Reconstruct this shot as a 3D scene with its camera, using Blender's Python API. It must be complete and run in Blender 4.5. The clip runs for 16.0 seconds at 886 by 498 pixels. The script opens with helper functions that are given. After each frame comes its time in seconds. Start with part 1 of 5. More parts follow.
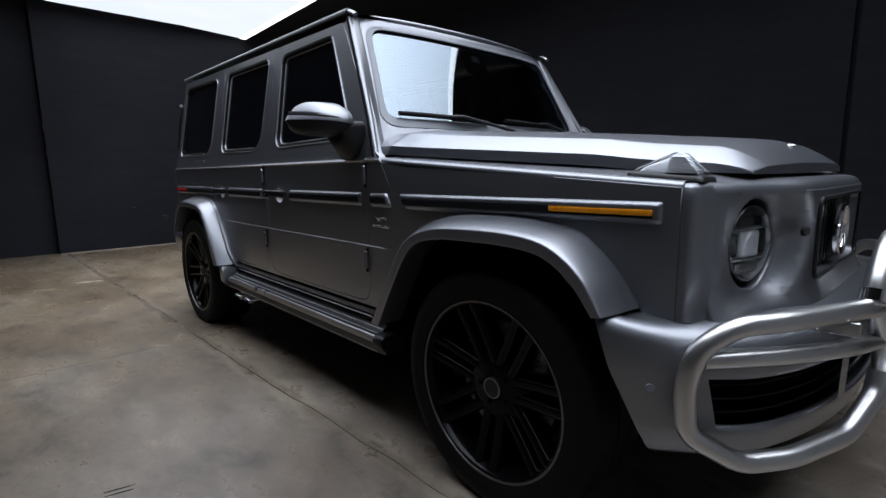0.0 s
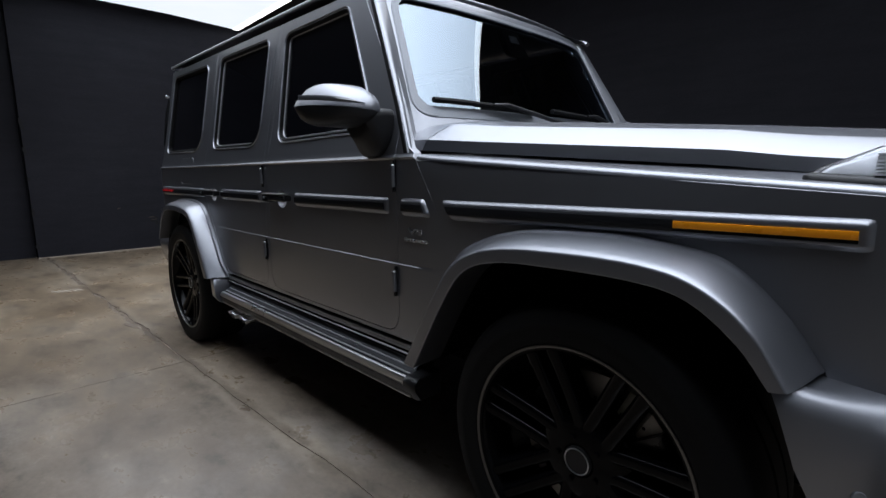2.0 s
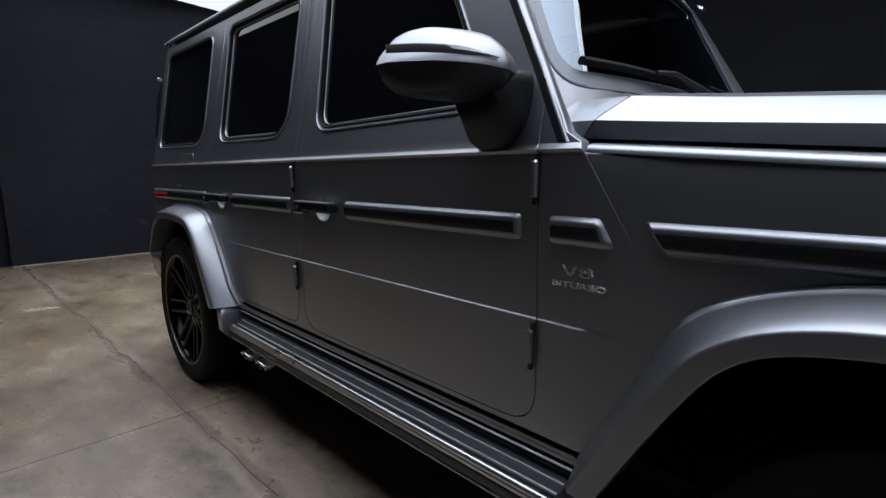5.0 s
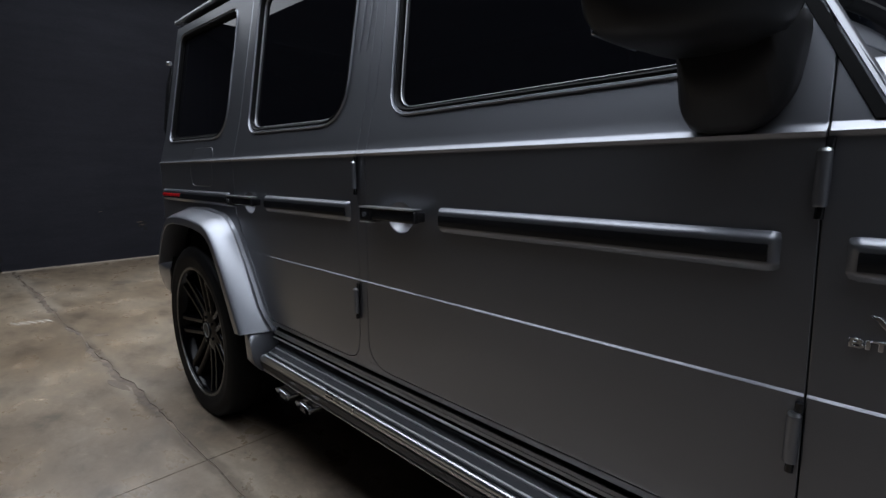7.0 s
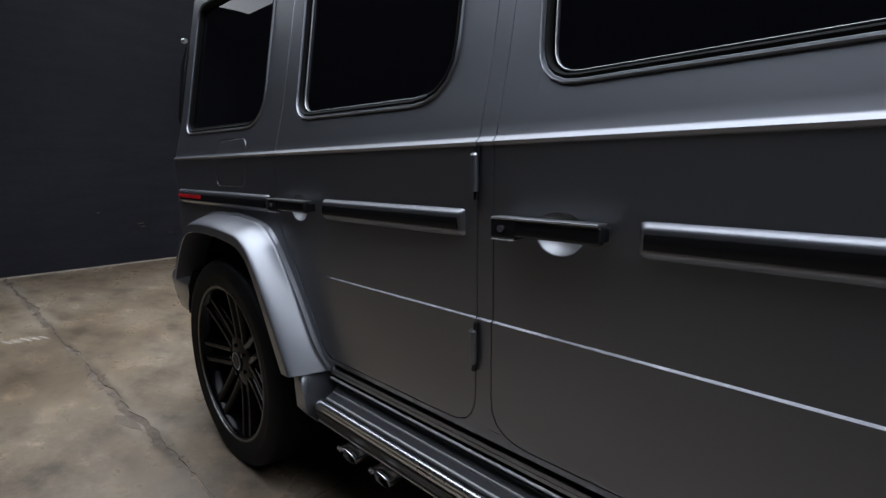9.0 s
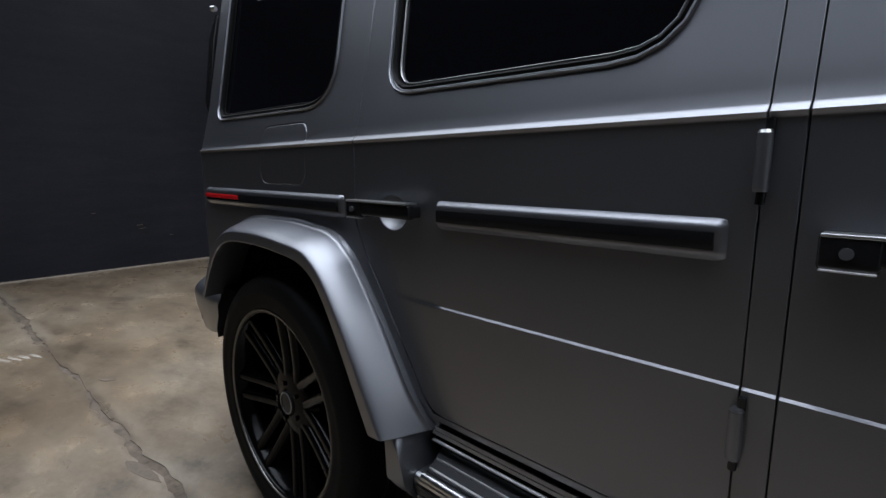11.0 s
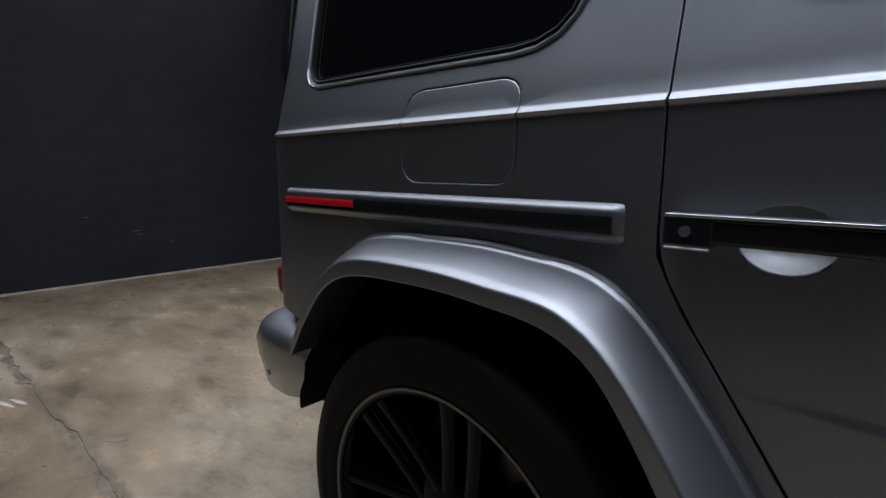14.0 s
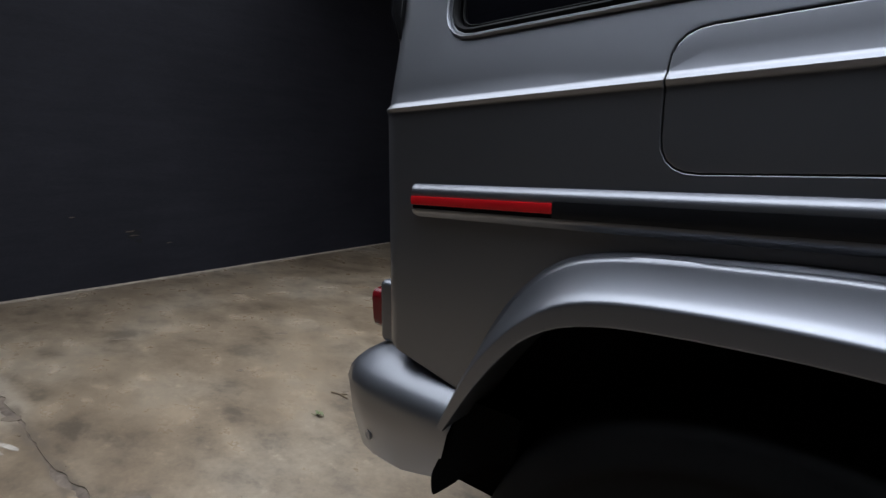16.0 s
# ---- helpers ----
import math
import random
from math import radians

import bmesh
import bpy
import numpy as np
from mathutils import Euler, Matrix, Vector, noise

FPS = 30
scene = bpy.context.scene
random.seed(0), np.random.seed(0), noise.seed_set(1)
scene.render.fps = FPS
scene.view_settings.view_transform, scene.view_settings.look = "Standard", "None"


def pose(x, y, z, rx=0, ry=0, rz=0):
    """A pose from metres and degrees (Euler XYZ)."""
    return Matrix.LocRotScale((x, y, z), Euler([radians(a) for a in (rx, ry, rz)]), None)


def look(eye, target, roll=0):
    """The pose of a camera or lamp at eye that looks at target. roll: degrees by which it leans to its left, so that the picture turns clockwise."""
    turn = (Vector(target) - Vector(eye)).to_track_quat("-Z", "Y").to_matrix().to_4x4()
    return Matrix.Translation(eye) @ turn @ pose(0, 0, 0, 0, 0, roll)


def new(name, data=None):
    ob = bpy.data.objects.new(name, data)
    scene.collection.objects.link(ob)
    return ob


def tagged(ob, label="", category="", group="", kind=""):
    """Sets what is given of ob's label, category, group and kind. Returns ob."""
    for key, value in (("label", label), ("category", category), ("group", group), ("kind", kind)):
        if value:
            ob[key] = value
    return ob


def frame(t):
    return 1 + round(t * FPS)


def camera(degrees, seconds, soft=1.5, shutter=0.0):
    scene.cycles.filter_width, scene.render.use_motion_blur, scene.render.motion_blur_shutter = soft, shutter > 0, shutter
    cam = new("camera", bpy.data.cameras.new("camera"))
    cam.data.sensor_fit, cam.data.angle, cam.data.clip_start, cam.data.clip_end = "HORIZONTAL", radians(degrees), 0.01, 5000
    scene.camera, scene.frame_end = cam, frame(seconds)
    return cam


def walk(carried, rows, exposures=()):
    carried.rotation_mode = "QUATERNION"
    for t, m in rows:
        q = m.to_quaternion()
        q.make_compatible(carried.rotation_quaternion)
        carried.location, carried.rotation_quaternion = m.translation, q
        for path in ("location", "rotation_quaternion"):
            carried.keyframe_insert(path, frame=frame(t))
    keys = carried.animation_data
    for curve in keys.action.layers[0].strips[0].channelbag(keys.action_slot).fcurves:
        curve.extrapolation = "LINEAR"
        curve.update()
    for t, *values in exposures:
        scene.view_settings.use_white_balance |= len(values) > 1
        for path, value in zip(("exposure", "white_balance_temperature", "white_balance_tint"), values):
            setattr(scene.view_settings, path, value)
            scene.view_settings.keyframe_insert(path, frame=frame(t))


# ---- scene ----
cam = camera(84.3, 16.0)
PATH = [
    (0, (1.009, -2.003, 1.084), (-0.45, -0.671, 0.775), -0.8),
    (0.5, (0.906, -1.969, 1.088), (-0.548, -0.63, 0.779), -0.7),
    (1, (0.797, -1.929, 1.092), (-0.652, -0.586, 0.782), -0.7),
    (1.5, (0.696, -1.897, 1.091), (-0.748, -0.549, 0.779), -0.6),
    (2, (0.585, -1.864, 1.09), (-0.853, -0.51, 0.778), -0.6),
    (2.5, (0.473, -1.831, 1.095), (-0.961, -0.474, 0.777), -0.6),
    (3, (0.362, -1.798, 1.098), (-1.069, -0.438, 0.774), -0.7),
    (3.5, (0.242, -1.77, 1.094), (-1.185, -0.406, 0.774), -0.6),
    (6, (-0.359, -1.665, 1.097), (-1.769, -0.282, 0.781), -0.3),
    (6.5, (-0.478, -1.654, 1.092), (-1.885, -0.269, 0.776), -0.2),
    (7, (-0.603, -1.651, 1.09), (-2.004, -0.26, 0.774), -0.3),
    (7.5, (-0.737, -1.63, 1.091), (-2.139, -0.24, 0.771), -0.3),
    (8, (-0.853, -1.622, 1.093), (-2.25, -0.228, 0.771), -0.3),
    (8.5, (-0.979, -1.605, 1.091), (-2.374, -0.21, 0.763), -0.5),
    (11, (-1.599, -1.568, 1.07), (-2.968, -0.145, 0.747), -0.1),
    (11.5, (-1.731, -1.538, 1.059), (-3.106, -0.119, 0.752), 0.2),
    (12, (-1.854, -1.539, 1.056), (-3.221, -0.111, 0.748), 0.2),
    (12.5, (-1.98, -1.535, 1.055), (-3.337, -0.099, 0.745), 0.2),
    (13, (-2.099, -1.526, 1.05), (-3.45, -0.083, 0.742), 0.4),
    (13.5, (-2.232, -1.517, 1.043), (-3.573, -0.063, 0.742), 0.6),
    (14, (-2.357, -1.511, 1.046), (-3.687, -0.049, 0.737), 0.4),
    (14.5, (-2.489, -1.511, 1.049), (-3.801, -0.036, 0.727), 0.2),
    (15, (-2.62, -1.506, 1.046), (-3.919, -0.022, 0.718), 0.1),
    (15.5, (-2.742, -1.501, 1.039), (-4.03, -0.007, 0.709), 0.1),
    (16, (-2.867, -1.488, 1.035), (-4.145, 0.015, 0.705), 0.2),
]
walk(cam, [(t, look(eye, target, roll)) for t, eye, target, roll in PATH])

# ---- world and light ----
world = bpy.data.worlds.new("world")
scene.world = world
world.use_nodes = True
world.node_tree.nodes["Background"].inputs[0].default_value = (0.012, 0.014, 0.018, 1)
world.node_tree.nodes["Background"].inputs[1].default_value = 0.3
PANEL_Z, PANEL_GLOW = 3.35, 1.03
scene.view_settings.exposure = 0.0


# ---- materials ----
def nodes_of(name):
    m = bpy.data.materials.new(name)
    m.use_nodes = True
    nt = m.node_tree
    return m, nt, nt.nodes["Principled BSDF"]


def add(nt, kind, **values):
    n = nt.nodes.new(kind)
    for k, v in values.items():
        n.inputs[k].default_value = v
    return n


def noise_node(nt, scale, detail=4.0, rough=0.6, stretch=(1, 1, 1), turn=0.0):
    co = nt.nodes.new("ShaderNodeTexCoord")
    mp = nt.nodes.new("ShaderNodeMapping")
    mp.inputs["Scale"].default_value = stretch
    mp.inputs["Rotation"].default_value = (0, 0, radians(turn))
    n = add(nt, "ShaderNodeTexNoise", Scale=scale, Detail=detail, Roughness=rough)
    nt.links.new(co.outputs["Object"], mp.inputs["Vector"])
    nt.links.new(mp.outputs["Vector"], n.inputs["Vector"])
    return n


def ramp(nt, source, stops):
    r = nt.nodes.new("ShaderNodeValToRGB")
    while len(r.color_ramp.elements) < len(stops):
        r.color_ramp.elements.new(0.5)
    for e, (p, c) in zip(r.color_ramp.elements, stops):
        e.position = p
        e.color = (*c, 1) if len(c) == 3 else c
    nt.links.new(source, r.inputs["Fac"])
    return r.outputs["Color"]


def grey(v):
    return (v, v, v)


def bump(nt, bsdf, source, strength, distance):
    b = add(nt, "ShaderNodeBump", Strength=strength, Distance=distance)
    nt.links.new(source, b.inputs["Height"])
    nt.links.new(b.outputs["Normal"], bsdf.inputs["Normal"])
    return b


def surface(name, colour, rough=0.5, metal=0.0, vary=0.12, scale=6.0, grain=60.0, relief=0.0, rough_vary=0.06, spec=0.5):
    """A surface with colour that wanders at two scales, uneven gloss and a fine relief."""
    m, nt, b = nodes_of(name)
    big, small = noise_node(nt, scale), noise_node(nt, grain, 2.0)
    mix = nt.nodes.new("ShaderNodeMix")
    mix.data_type = "FLOAT"
    mix.inputs[0].default_value = 0.4
    nt.links.new(big.outputs["Fac"], mix.inputs[2])
    nt.links.new(small.outputs["Fac"], mix.inputs[3])
    lo, hi = [tuple(max(0.0, c * k) for c in colour) for k in (1 - vary, 1 + vary)]
    nt.links.new(ramp(nt, mix.outputs[0], [(0.3, lo), (0.7, hi)]), b.inputs["Base Color"])
    nt.links.new(ramp(nt, big.outputs["Fac"], [(0.3, grey(max(0.02, rough - rough_vary))), (0.7, grey(rough + rough_vary))]), b.inputs["Roughness"])
    b.inputs["Metallic"].default_value = metal
    b.inputs["Specular IOR Level"].default_value = spec
    if relief:
        bump(nt, b, small.outputs["Fac"], 0.5, relief)
    return m


PAINT = surface("satin_grey_paint", (0.222, 0.229, 0.252), 0.48, 1.0, 0.03, 1.5, 900, 0.0, 0.015)
for n_ in PAINT.node_tree.nodes:
    if n_.type == "BSDF_PRINCIPLED":
        n_.inputs["Coat Weight"].default_value, n_.inputs["Coat Roughness"].default_value, n_.inputs["Coat IOR"].default_value = 1.0, 0.21, 1.58
STEEL = surface("brushed_steel", (0.58, 0.58, 0.58), 0.33, 1.0, 0.06, 4, 400, 0.0, 0.05)
ALLOY = surface("satin_aluminium", (0.64, 0.65, 0.66), 0.30, 1.0, 0.05, 5, 300, 0.0, 0.04)
CHROME = surface("chrome", (0.80, 0.80, 0.81), 0.10, 1.0, 0.03, 5, 100, 0.0, 0.03)
BLACK = surface("black_gloss_trim", (0.012, 0.012, 0.013), 0.16, 0.0, 0.1, 5, 80, 0.0, 0.04)
PLASTIC = surface("black_plastic", (0.010, 0.010, 0.011), 0.45, 0.0, 0.15, 5, 250, 0.0002, spec=0.35)
RUBBER = surface("rubber", (0.007, 0.007, 0.0072), 0.60, 0.0, 0.25, 7, 120, 0.0003, spec=0.09)
LINER = surface("felt_liner", (0.003, 0.003, 0.003), 0.95, 0.0, 0.2, 7, 160, 0.001, spec=0.05)
RIM = surface("black_alloy_paint", (0.0025, 0.0025, 0.003), 0.14, 0.0, 0.1, 6, 90, 0.0, 0.03, spec=0.11)
LIP = surface("machined_lip", (0.17, 0.165, 0.16), 0.35, 1.0, 0.1, 12, 200, 0.0, 0.08)
IRON = surface("brake_iron", (0.50, 0.475, 0.43), 0.5, 0.5, 0.15, 14, 90, 0.0003)
CALIPER = surface("caliper_paint", (0.012, 0.012, 0.013), 0.3, 0.0, 0.1, 9, 80)
AMBER = surface("amber_lens", (0.85, 0.30, 0.012), 0.28, 0.0, 0.06, 14, 300, 0.0002)
RED = surface("red_lens", (0.68, 0.014, 0.02), 0.22, 0.0, 0.06, 14, 300, 0.0002)
MAROON = surface("dark_red_lens", (0.16, 0.008, 0.012), 0.20, 0.0, 0.06, 14, 300, 0.0002)
TIP = surface("smoked_chrome", (0.36, 0.36, 0.37), 0.12, 1.0, 0.06, 9, 100, 0.0, 0.03)
RECESS_LIT = surface("recess_lit_paint", (0.50, 0.51, 0.53), 0.42, 0.75, 0.05, 9, 200, 0.0, 0.04)
INSIDE = surface("cabin_black", (0.010, 0.010, 0.010), 0.7, 0.0, 0.2, 6, 90)
def wall_paint():
    m, nt, b = nodes_of("charcoal_wall_paint")
    broad, streak, fine = noise_node(nt, 0.7, 5, 0.6), noise_node(nt, 3.2, 7, 0.7, (0.45, 0.45, 3.0)), noise_node(nt, 30, 4, 0.7, (1, 1, 2.5))
    col = ramp(nt, broad.outputs["Fac"], [(0.3, (0.0184, 0.0188, 0.0258)), (0.7, (0.0286, 0.0292, 0.0388))])
    for n, lo, hi in ((streak, 0.86, 1.14), (fine, 0.90, 1.10)):
        mx = nt.nodes.new("ShaderNodeMix")
        mx.data_type, mx.blend_type = "RGBA", "MULTIPLY"
        mx.inputs[0].default_value = 1.0
        nt.links.new(col, mx.inputs[6])
        nt.links.new(ramp(nt, n.outputs["Fac"], [(0.32, grey(lo)), (0.68, grey(hi))]), mx.inputs[7])
        col = mx.outputs[2]
    nt.links.new(col, b.inputs["Base Color"])
    b.inputs["Roughness"].default_value = 0.68
    b.inputs["Specular IOR Level"].default_value = 0.25
    bump(nt, b, streak.outputs["Fac"], 0.3, 0.003)
    return m


WALL = wall_paint()
BOUNCE = surface("bounce_wall_paint", (0.72, 0.75, 0.80), 0.7, 0.0, 0.12, 1.1, 26, 0.002, 0.05, spec=0.25)
CEIL = surface("black_ceiling_paint", (0.012, 0.012, 0.014), 0.8, 0.0, 0.2, 1.5, 30, 0.001)
JOINT = surface("joint_filler", (0.15, 0.115, 0.085), 0.85, 0.0, 0.75, 5, 30, 0.004)
MORTAR = surface("pale_mortar", (0.36, 0.30, 0.24), 0.9, 0.0, 0.35, 9, 60, 0.003)
WORN = surface("worn_white_paint", (0.40, 0.35, 0.29), 0.8, 0.0, 0.3, 14, 60, 0.002)
STAIN = surface("dark_patch", (0.17, 0.130, 0.095), 0.6, 0.0, 0.3, 12, 60, 0.002)
TREAD = surface("ribbed_tread", (0.020, 0.021, 0.024), 0.50, 0.0, 0.15, 8, 300, 0.0003, spec=0.22)
TRIM = surface("grey_trim", (0.46, 0.46, 0.465), 0.36, 0.8, 0.1, 8, 200, 0.0002)
BORDER = surface("grey_border", (0.20, 0.21, 0.23), 0.40, 0.3, 0.08, 8, 200)
SMOKED = surface("smoked_lens", (0.085, 0.088, 0.095), 0.13, 0.0, 0.08, 9, 120, 0.0, 0.03, spec=0.7)
LOUVRE = surface("frosted_lens", (0.66, 0.67, 0.70), 0.22, 0.0, 0.05, 6, 90)


def glass(name, tint, ior, sheen, haze=None):
    """A pane: clear tint with a mirror-like share that follows the Fresnel law."""
    m, nt, b = nodes_of(name)
    nt.nodes.remove(b)
    out = nt.nodes["Material Output"]
    tr = add(nt, "ShaderNodeBsdfTransparent", Color=(*tint, 1))
    gl = add(nt, "ShaderNodeBsdfGlossy", Color=(*sheen, 1), Roughness=0.012)
    fr = add(nt, "ShaderNodeFresnel", IOR=ior)
    mix = nt.nodes.new("ShaderNodeMixShader")
    nt.links.new(fr.outputs[0], mix.inputs[0])
    under = tr.outputs[0]
    # an even diffuse haze painted over the pane to lift its blacks
    if haze:
        hazed = nt.nodes.new("ShaderNodeAddShader")
        nt.links.new(tr.outputs[0], hazed.inputs[0])
        nt.links.new(add(nt, "ShaderNodeBsdfDiffuse", Color=(*haze, 1)).outputs[0], hazed.inputs[1])
        under = hazed.outputs[0]
    nt.links.new(under, mix.inputs[1])
    nt.links.new(gl.outputs[0], mix.inputs[2])
    nt.links.new(mix.outputs[0], out.inputs["Surface"])
    return m


PRIVACY = glass("privacy_glass", (0.012, 0.012, 0.014), 1.75, (1, 1, 1), (0.004, 0.0042, 0.0056))
SCREEN = glass("heat_reflecting_glass", (0.50, 0.52, 0.54), 3.0, (0.77, 0.89, 1.0))
LENS = glass("clear_lens", (0.93, 0.94, 0.95), 1.5, (1, 1, 1))


def concrete():
    m, nt, b = nodes_of("worn_concrete")
    broad, mid = noise_node(nt, 0.55, 6, 0.62, (1, 1.6, 1)), noise_node(nt, 3.4, 10, 0.66, (0.85, 1.4, 1), -40)
    fine, pits = noise_node(nt, 42, 5, 0.7), noise_node(nt, 9.5, 9, 0.75, (0.8, 1.3, 1), -40)
    base = ramp(nt, broad.outputs["Fac"], [(0.34, (0.155, 0.111, 0.071)), (0.50, (0.258, 0.196, 0.132)), (0.64, (0.342, 0.279, 0.205))])
    over = ramp(nt, mid.outputs["Fac"], [(0.35, grey(0.50)), (0.45, grey(0.88)), (0.55, grey(1.08)), (0.64, grey(1.36))])
    spots = ramp(nt, pits.outputs["Fac"], [(0.32, grey(0.38)), (0.37, grey(0.90)), (0.58, grey(1.0)), (0.66, grey(1.35))])
    grain = ramp(nt, fine.outputs["Fac"], [(0.30, grey(0.88)), (0.70, grey(1.10))])
    col = base
    for other in (over, spots, grain):
        mx = nt.nodes.new("ShaderNodeMix")
        mx.data_type, mx.blend_type = "RGBA", "MULTIPLY"
        mx.inputs[0].default_value = 1.0
        nt.links.new(col, mx.inputs[6])
        nt.links.new(other, mx.inputs[7])
        col = mx.outputs[2]
    # the colour is multiplied cooler and darker towards the front
    co = nt.nodes.new("ShaderNodeTexCoord")
    axes = nt.nodes.new("ShaderNodeSeparateXYZ")
    nt.links.new(co.outputs["Object"], axes.inputs[0])
    along = nt.nodes.new("ShaderNodeMapRange")
    along.inputs["From Min"].default_value, along.inputs["From Max"].default_value = -4.2, -0.6
    nt.links.new(axes.outputs["X"], along.inputs["Value"])
    cool = nt.nodes.new("ShaderNodeMix")
    cool.data_type, cool.blend_type = "RGBA", "MULTIPLY"
    nt.links.new(along.outputs["Result"], cool.inputs[0])
    nt.links.new(col, cool.inputs[6])
    cool.inputs[7].default_value = (0.78, 0.855, 1.03, 1)
    col = cool.outputs[2]
    # pale mortar and dirt that lie along the long joint
    dot = nt.nodes.new("ShaderNodeVectorMath")
    dot.operation = "DOT_PRODUCT"
    dot.inputs[1].default_value = (-0.040, 1.0, 0.0)
    nt.links.new(co.outputs["Object"], dot.inputs[0])
    wob = nt.nodes.new("ShaderNodeMath")
    wob.operation = "MULTIPLY_ADD"
    wob.inputs[1].default_value, wob.inputs[2].default_value = 0.10, 0.93
    nt.links.new(pits.outputs["Fac"], wob.inputs[0])
    off = nt.nodes.new("ShaderNodeMath")
    nt.links.new(dot.outputs["Value"], off.inputs[0])
    nt.links.new(wob.outputs[0], off.inputs[1])
    far = nt.nodes.new("ShaderNodeMath")
    far.operation = "ABSOLUTE"
    nt.links.new(off.outputs[0], far.inputs[0])
    for width, tone, src, lo, hi in ((0.085, (0.38, 0.315, 0.24), broad, 0.44, 0.58), (0.045, (0.12, 0.094, 0.070), mid, 0.44, 0.52)):
        band = ramp(nt, far.outputs[0], [(width * 0.45, grey(1)), (width, grey(0))])
        amount = nt.nodes.new("ShaderNodeMix")
        amount.data_type, amount.blend_type = "RGBA", "MULTIPLY"
        amount.inputs[0].default_value = 1.0
        nt.links.new(band, amount.inputs[6])
        nt.links.new(ramp(nt, src.outputs["Fac"], [(lo, grey(0)), (hi, grey(0.75))]), amount.inputs[7])
        over = nt.nodes.new("ShaderNodeMix")
        over.data_type = "RGBA"
        nt.links.new(amount.outputs[2], over.inputs[0])
        nt.links.new(col, over.inputs[6])
        over.inputs[7].default_value = (*tone, 1)
        col = over.outputs[2]
    nt.links.new(col, b.inputs["Base Color"])
    nt.links.new(ramp(nt, mid.outputs["Fac"], [(0.35, grey(0.40)), (0.65, grey(0.24))]), b.inputs["Roughness"])
    b.inputs["Specular IOR Level"].default_value = 0.75
    bump(nt, b, fine.outputs["Fac"], 0.30, 0.002)
    return m


LEAF = surface("leaf_green", (0.16, 0.18, 0.075), 0.55, 0.0, 0.3, 40, 200)
BARK = surface("dry_bark", (0.16, 0.115, 0.07), 0.8, 0.0, 0.3, 60, 200)
CONCRETE = concrete()


def glow():
    m, nt, b = nodes_of("luminous_fabric")
    nt.nodes.remove(b)
    n = noise_node(nt, 0.7, 3, 0.5)
    e = nt.nodes.new("ShaderNodeEmission")
    nt.links.new(ramp(nt, n.outputs["Fac"], [(0.3, (0.81, 0.89, 1.03)), (0.7, (0.91, 0.955, 1.03))]), e.inputs["Color"])
    e.inputs["Strength"].default_value = PANEL_GLOW
    nt.links.new(e.outputs[0], nt.nodes["Material Output"].inputs["Surface"])
    return m


GLOW = glow()
EDGE, nt_, b_ = nodes_of("luminous_edge")
b_.inputs["Base Color"].default_value = (0.8, 0.8, 0.8, 1)
b_.inputs["Emission Color"].default_value = (1, 0.99, 0.97, 1)
b_.inputs["Emission Strength"].default_value = PANEL_GLOW * 1.9


# ---- mesh tools ----
def link(name, bm, material, label="", parent=None, weighted=True, sharp=50):
    for f in bm.faces:
        f.smooth = True
    for e in bm.edges:
        if len(e.link_faces) == 2 and e.calc_face_angle(0) > radians(sharp):
            e.smooth = False
    me = bpy.data.meshes.new(name)
    bm.to_mesh(me)
    bm.free()
    for m in material if isinstance(material, (list, tuple)) else [material]:
        me.materials.append(m)
    ob = new(name, me)
    if parent:
        ob.parent = parent
    if weighted:
        w = ob.modifiers.new("weighted", "WEIGHTED_NORMAL")
        w.keep_sharp = True
    if label:
        ob["label"] = label
    return ob


def part(name, bm, material, parent, label="", weighted=True, sharp=50):
    return link(name, bm, material, label, parent, weighted, sharp)


def loft(rows, close_rows=False, close_cols=False, caps=False, bm=None):
    """A skin over rows of points."""
    bm = bm or bmesh.new()
    grid = [[bm.verts.new(p) for p in row] for row in rows]
    n, k = len(grid), len(grid[0])
    for i in range(n if close_rows else n - 1):
        for j in range(k if close_cols else k - 1):
            a, b, c, d = grid[i][j], grid[i][(j + 1) % k], grid[(i + 1) % n][(j + 1) % k], grid[(i + 1) % n][j]
            try:
                bm.faces.new([v for q, v in enumerate((a, b, c, d)) if v not in (a, b, c, d)[:q]])
            except ValueError:
                pass
    if caps:
        bm.faces.new(grid[0][::-1])
        bm.faces.new(grid[-1])
    bmesh.ops.recalc_face_normals(bm, faces=bm.faces[:])
    return bm


def block(x0, x1, y0, y1, z0, z1, bevel=0.0, bm=None, segments=2):
    bm = bm or bmesh.new()
    made = bmesh.ops.create_cube(bm, size=1, matrix=Matrix.Translation(((x0 + x1) / 2, (y0 + y1) / 2, (z0 + z1) / 2)) @ Matrix.Diagonal((x1 - x0, y1 - y0, z1 - z0, 1)))
    if bevel:
        edges = list({e for v in made["verts"] for e in v.link_edges})
        bmesh.ops.bevel(bm, geom=edges, offset=bevel, segments=segments, affect="EDGES", profile=0.5)
    return bm


def smooth_line(points, steps=6, closed=False):
    """A Catmull-Rom curve through the points."""
    p = [Vector(q) for q in points]
    out, n = [], len(p)
    for i in range(n if closed else n - 1):
        a = p[(i - 1) % n] if closed or i > 0 else p[0] * 2 - p[1]
        b, c = p[i], p[(i + 1) % n]
        d = p[(i + 2) % n] if closed or i + 2 < n else p[-1] * 2 - p[-2]
        for s in range(steps):
            t = s / steps
            out.append(0.5 * (2 * b + (c - a) * t + (2 * a - 5 * b + 4 * c - d) * t * t + (3 * b - a - 3 * c + d) * t ** 3))
    if not closed:
        out.append(p[-1])
    return out


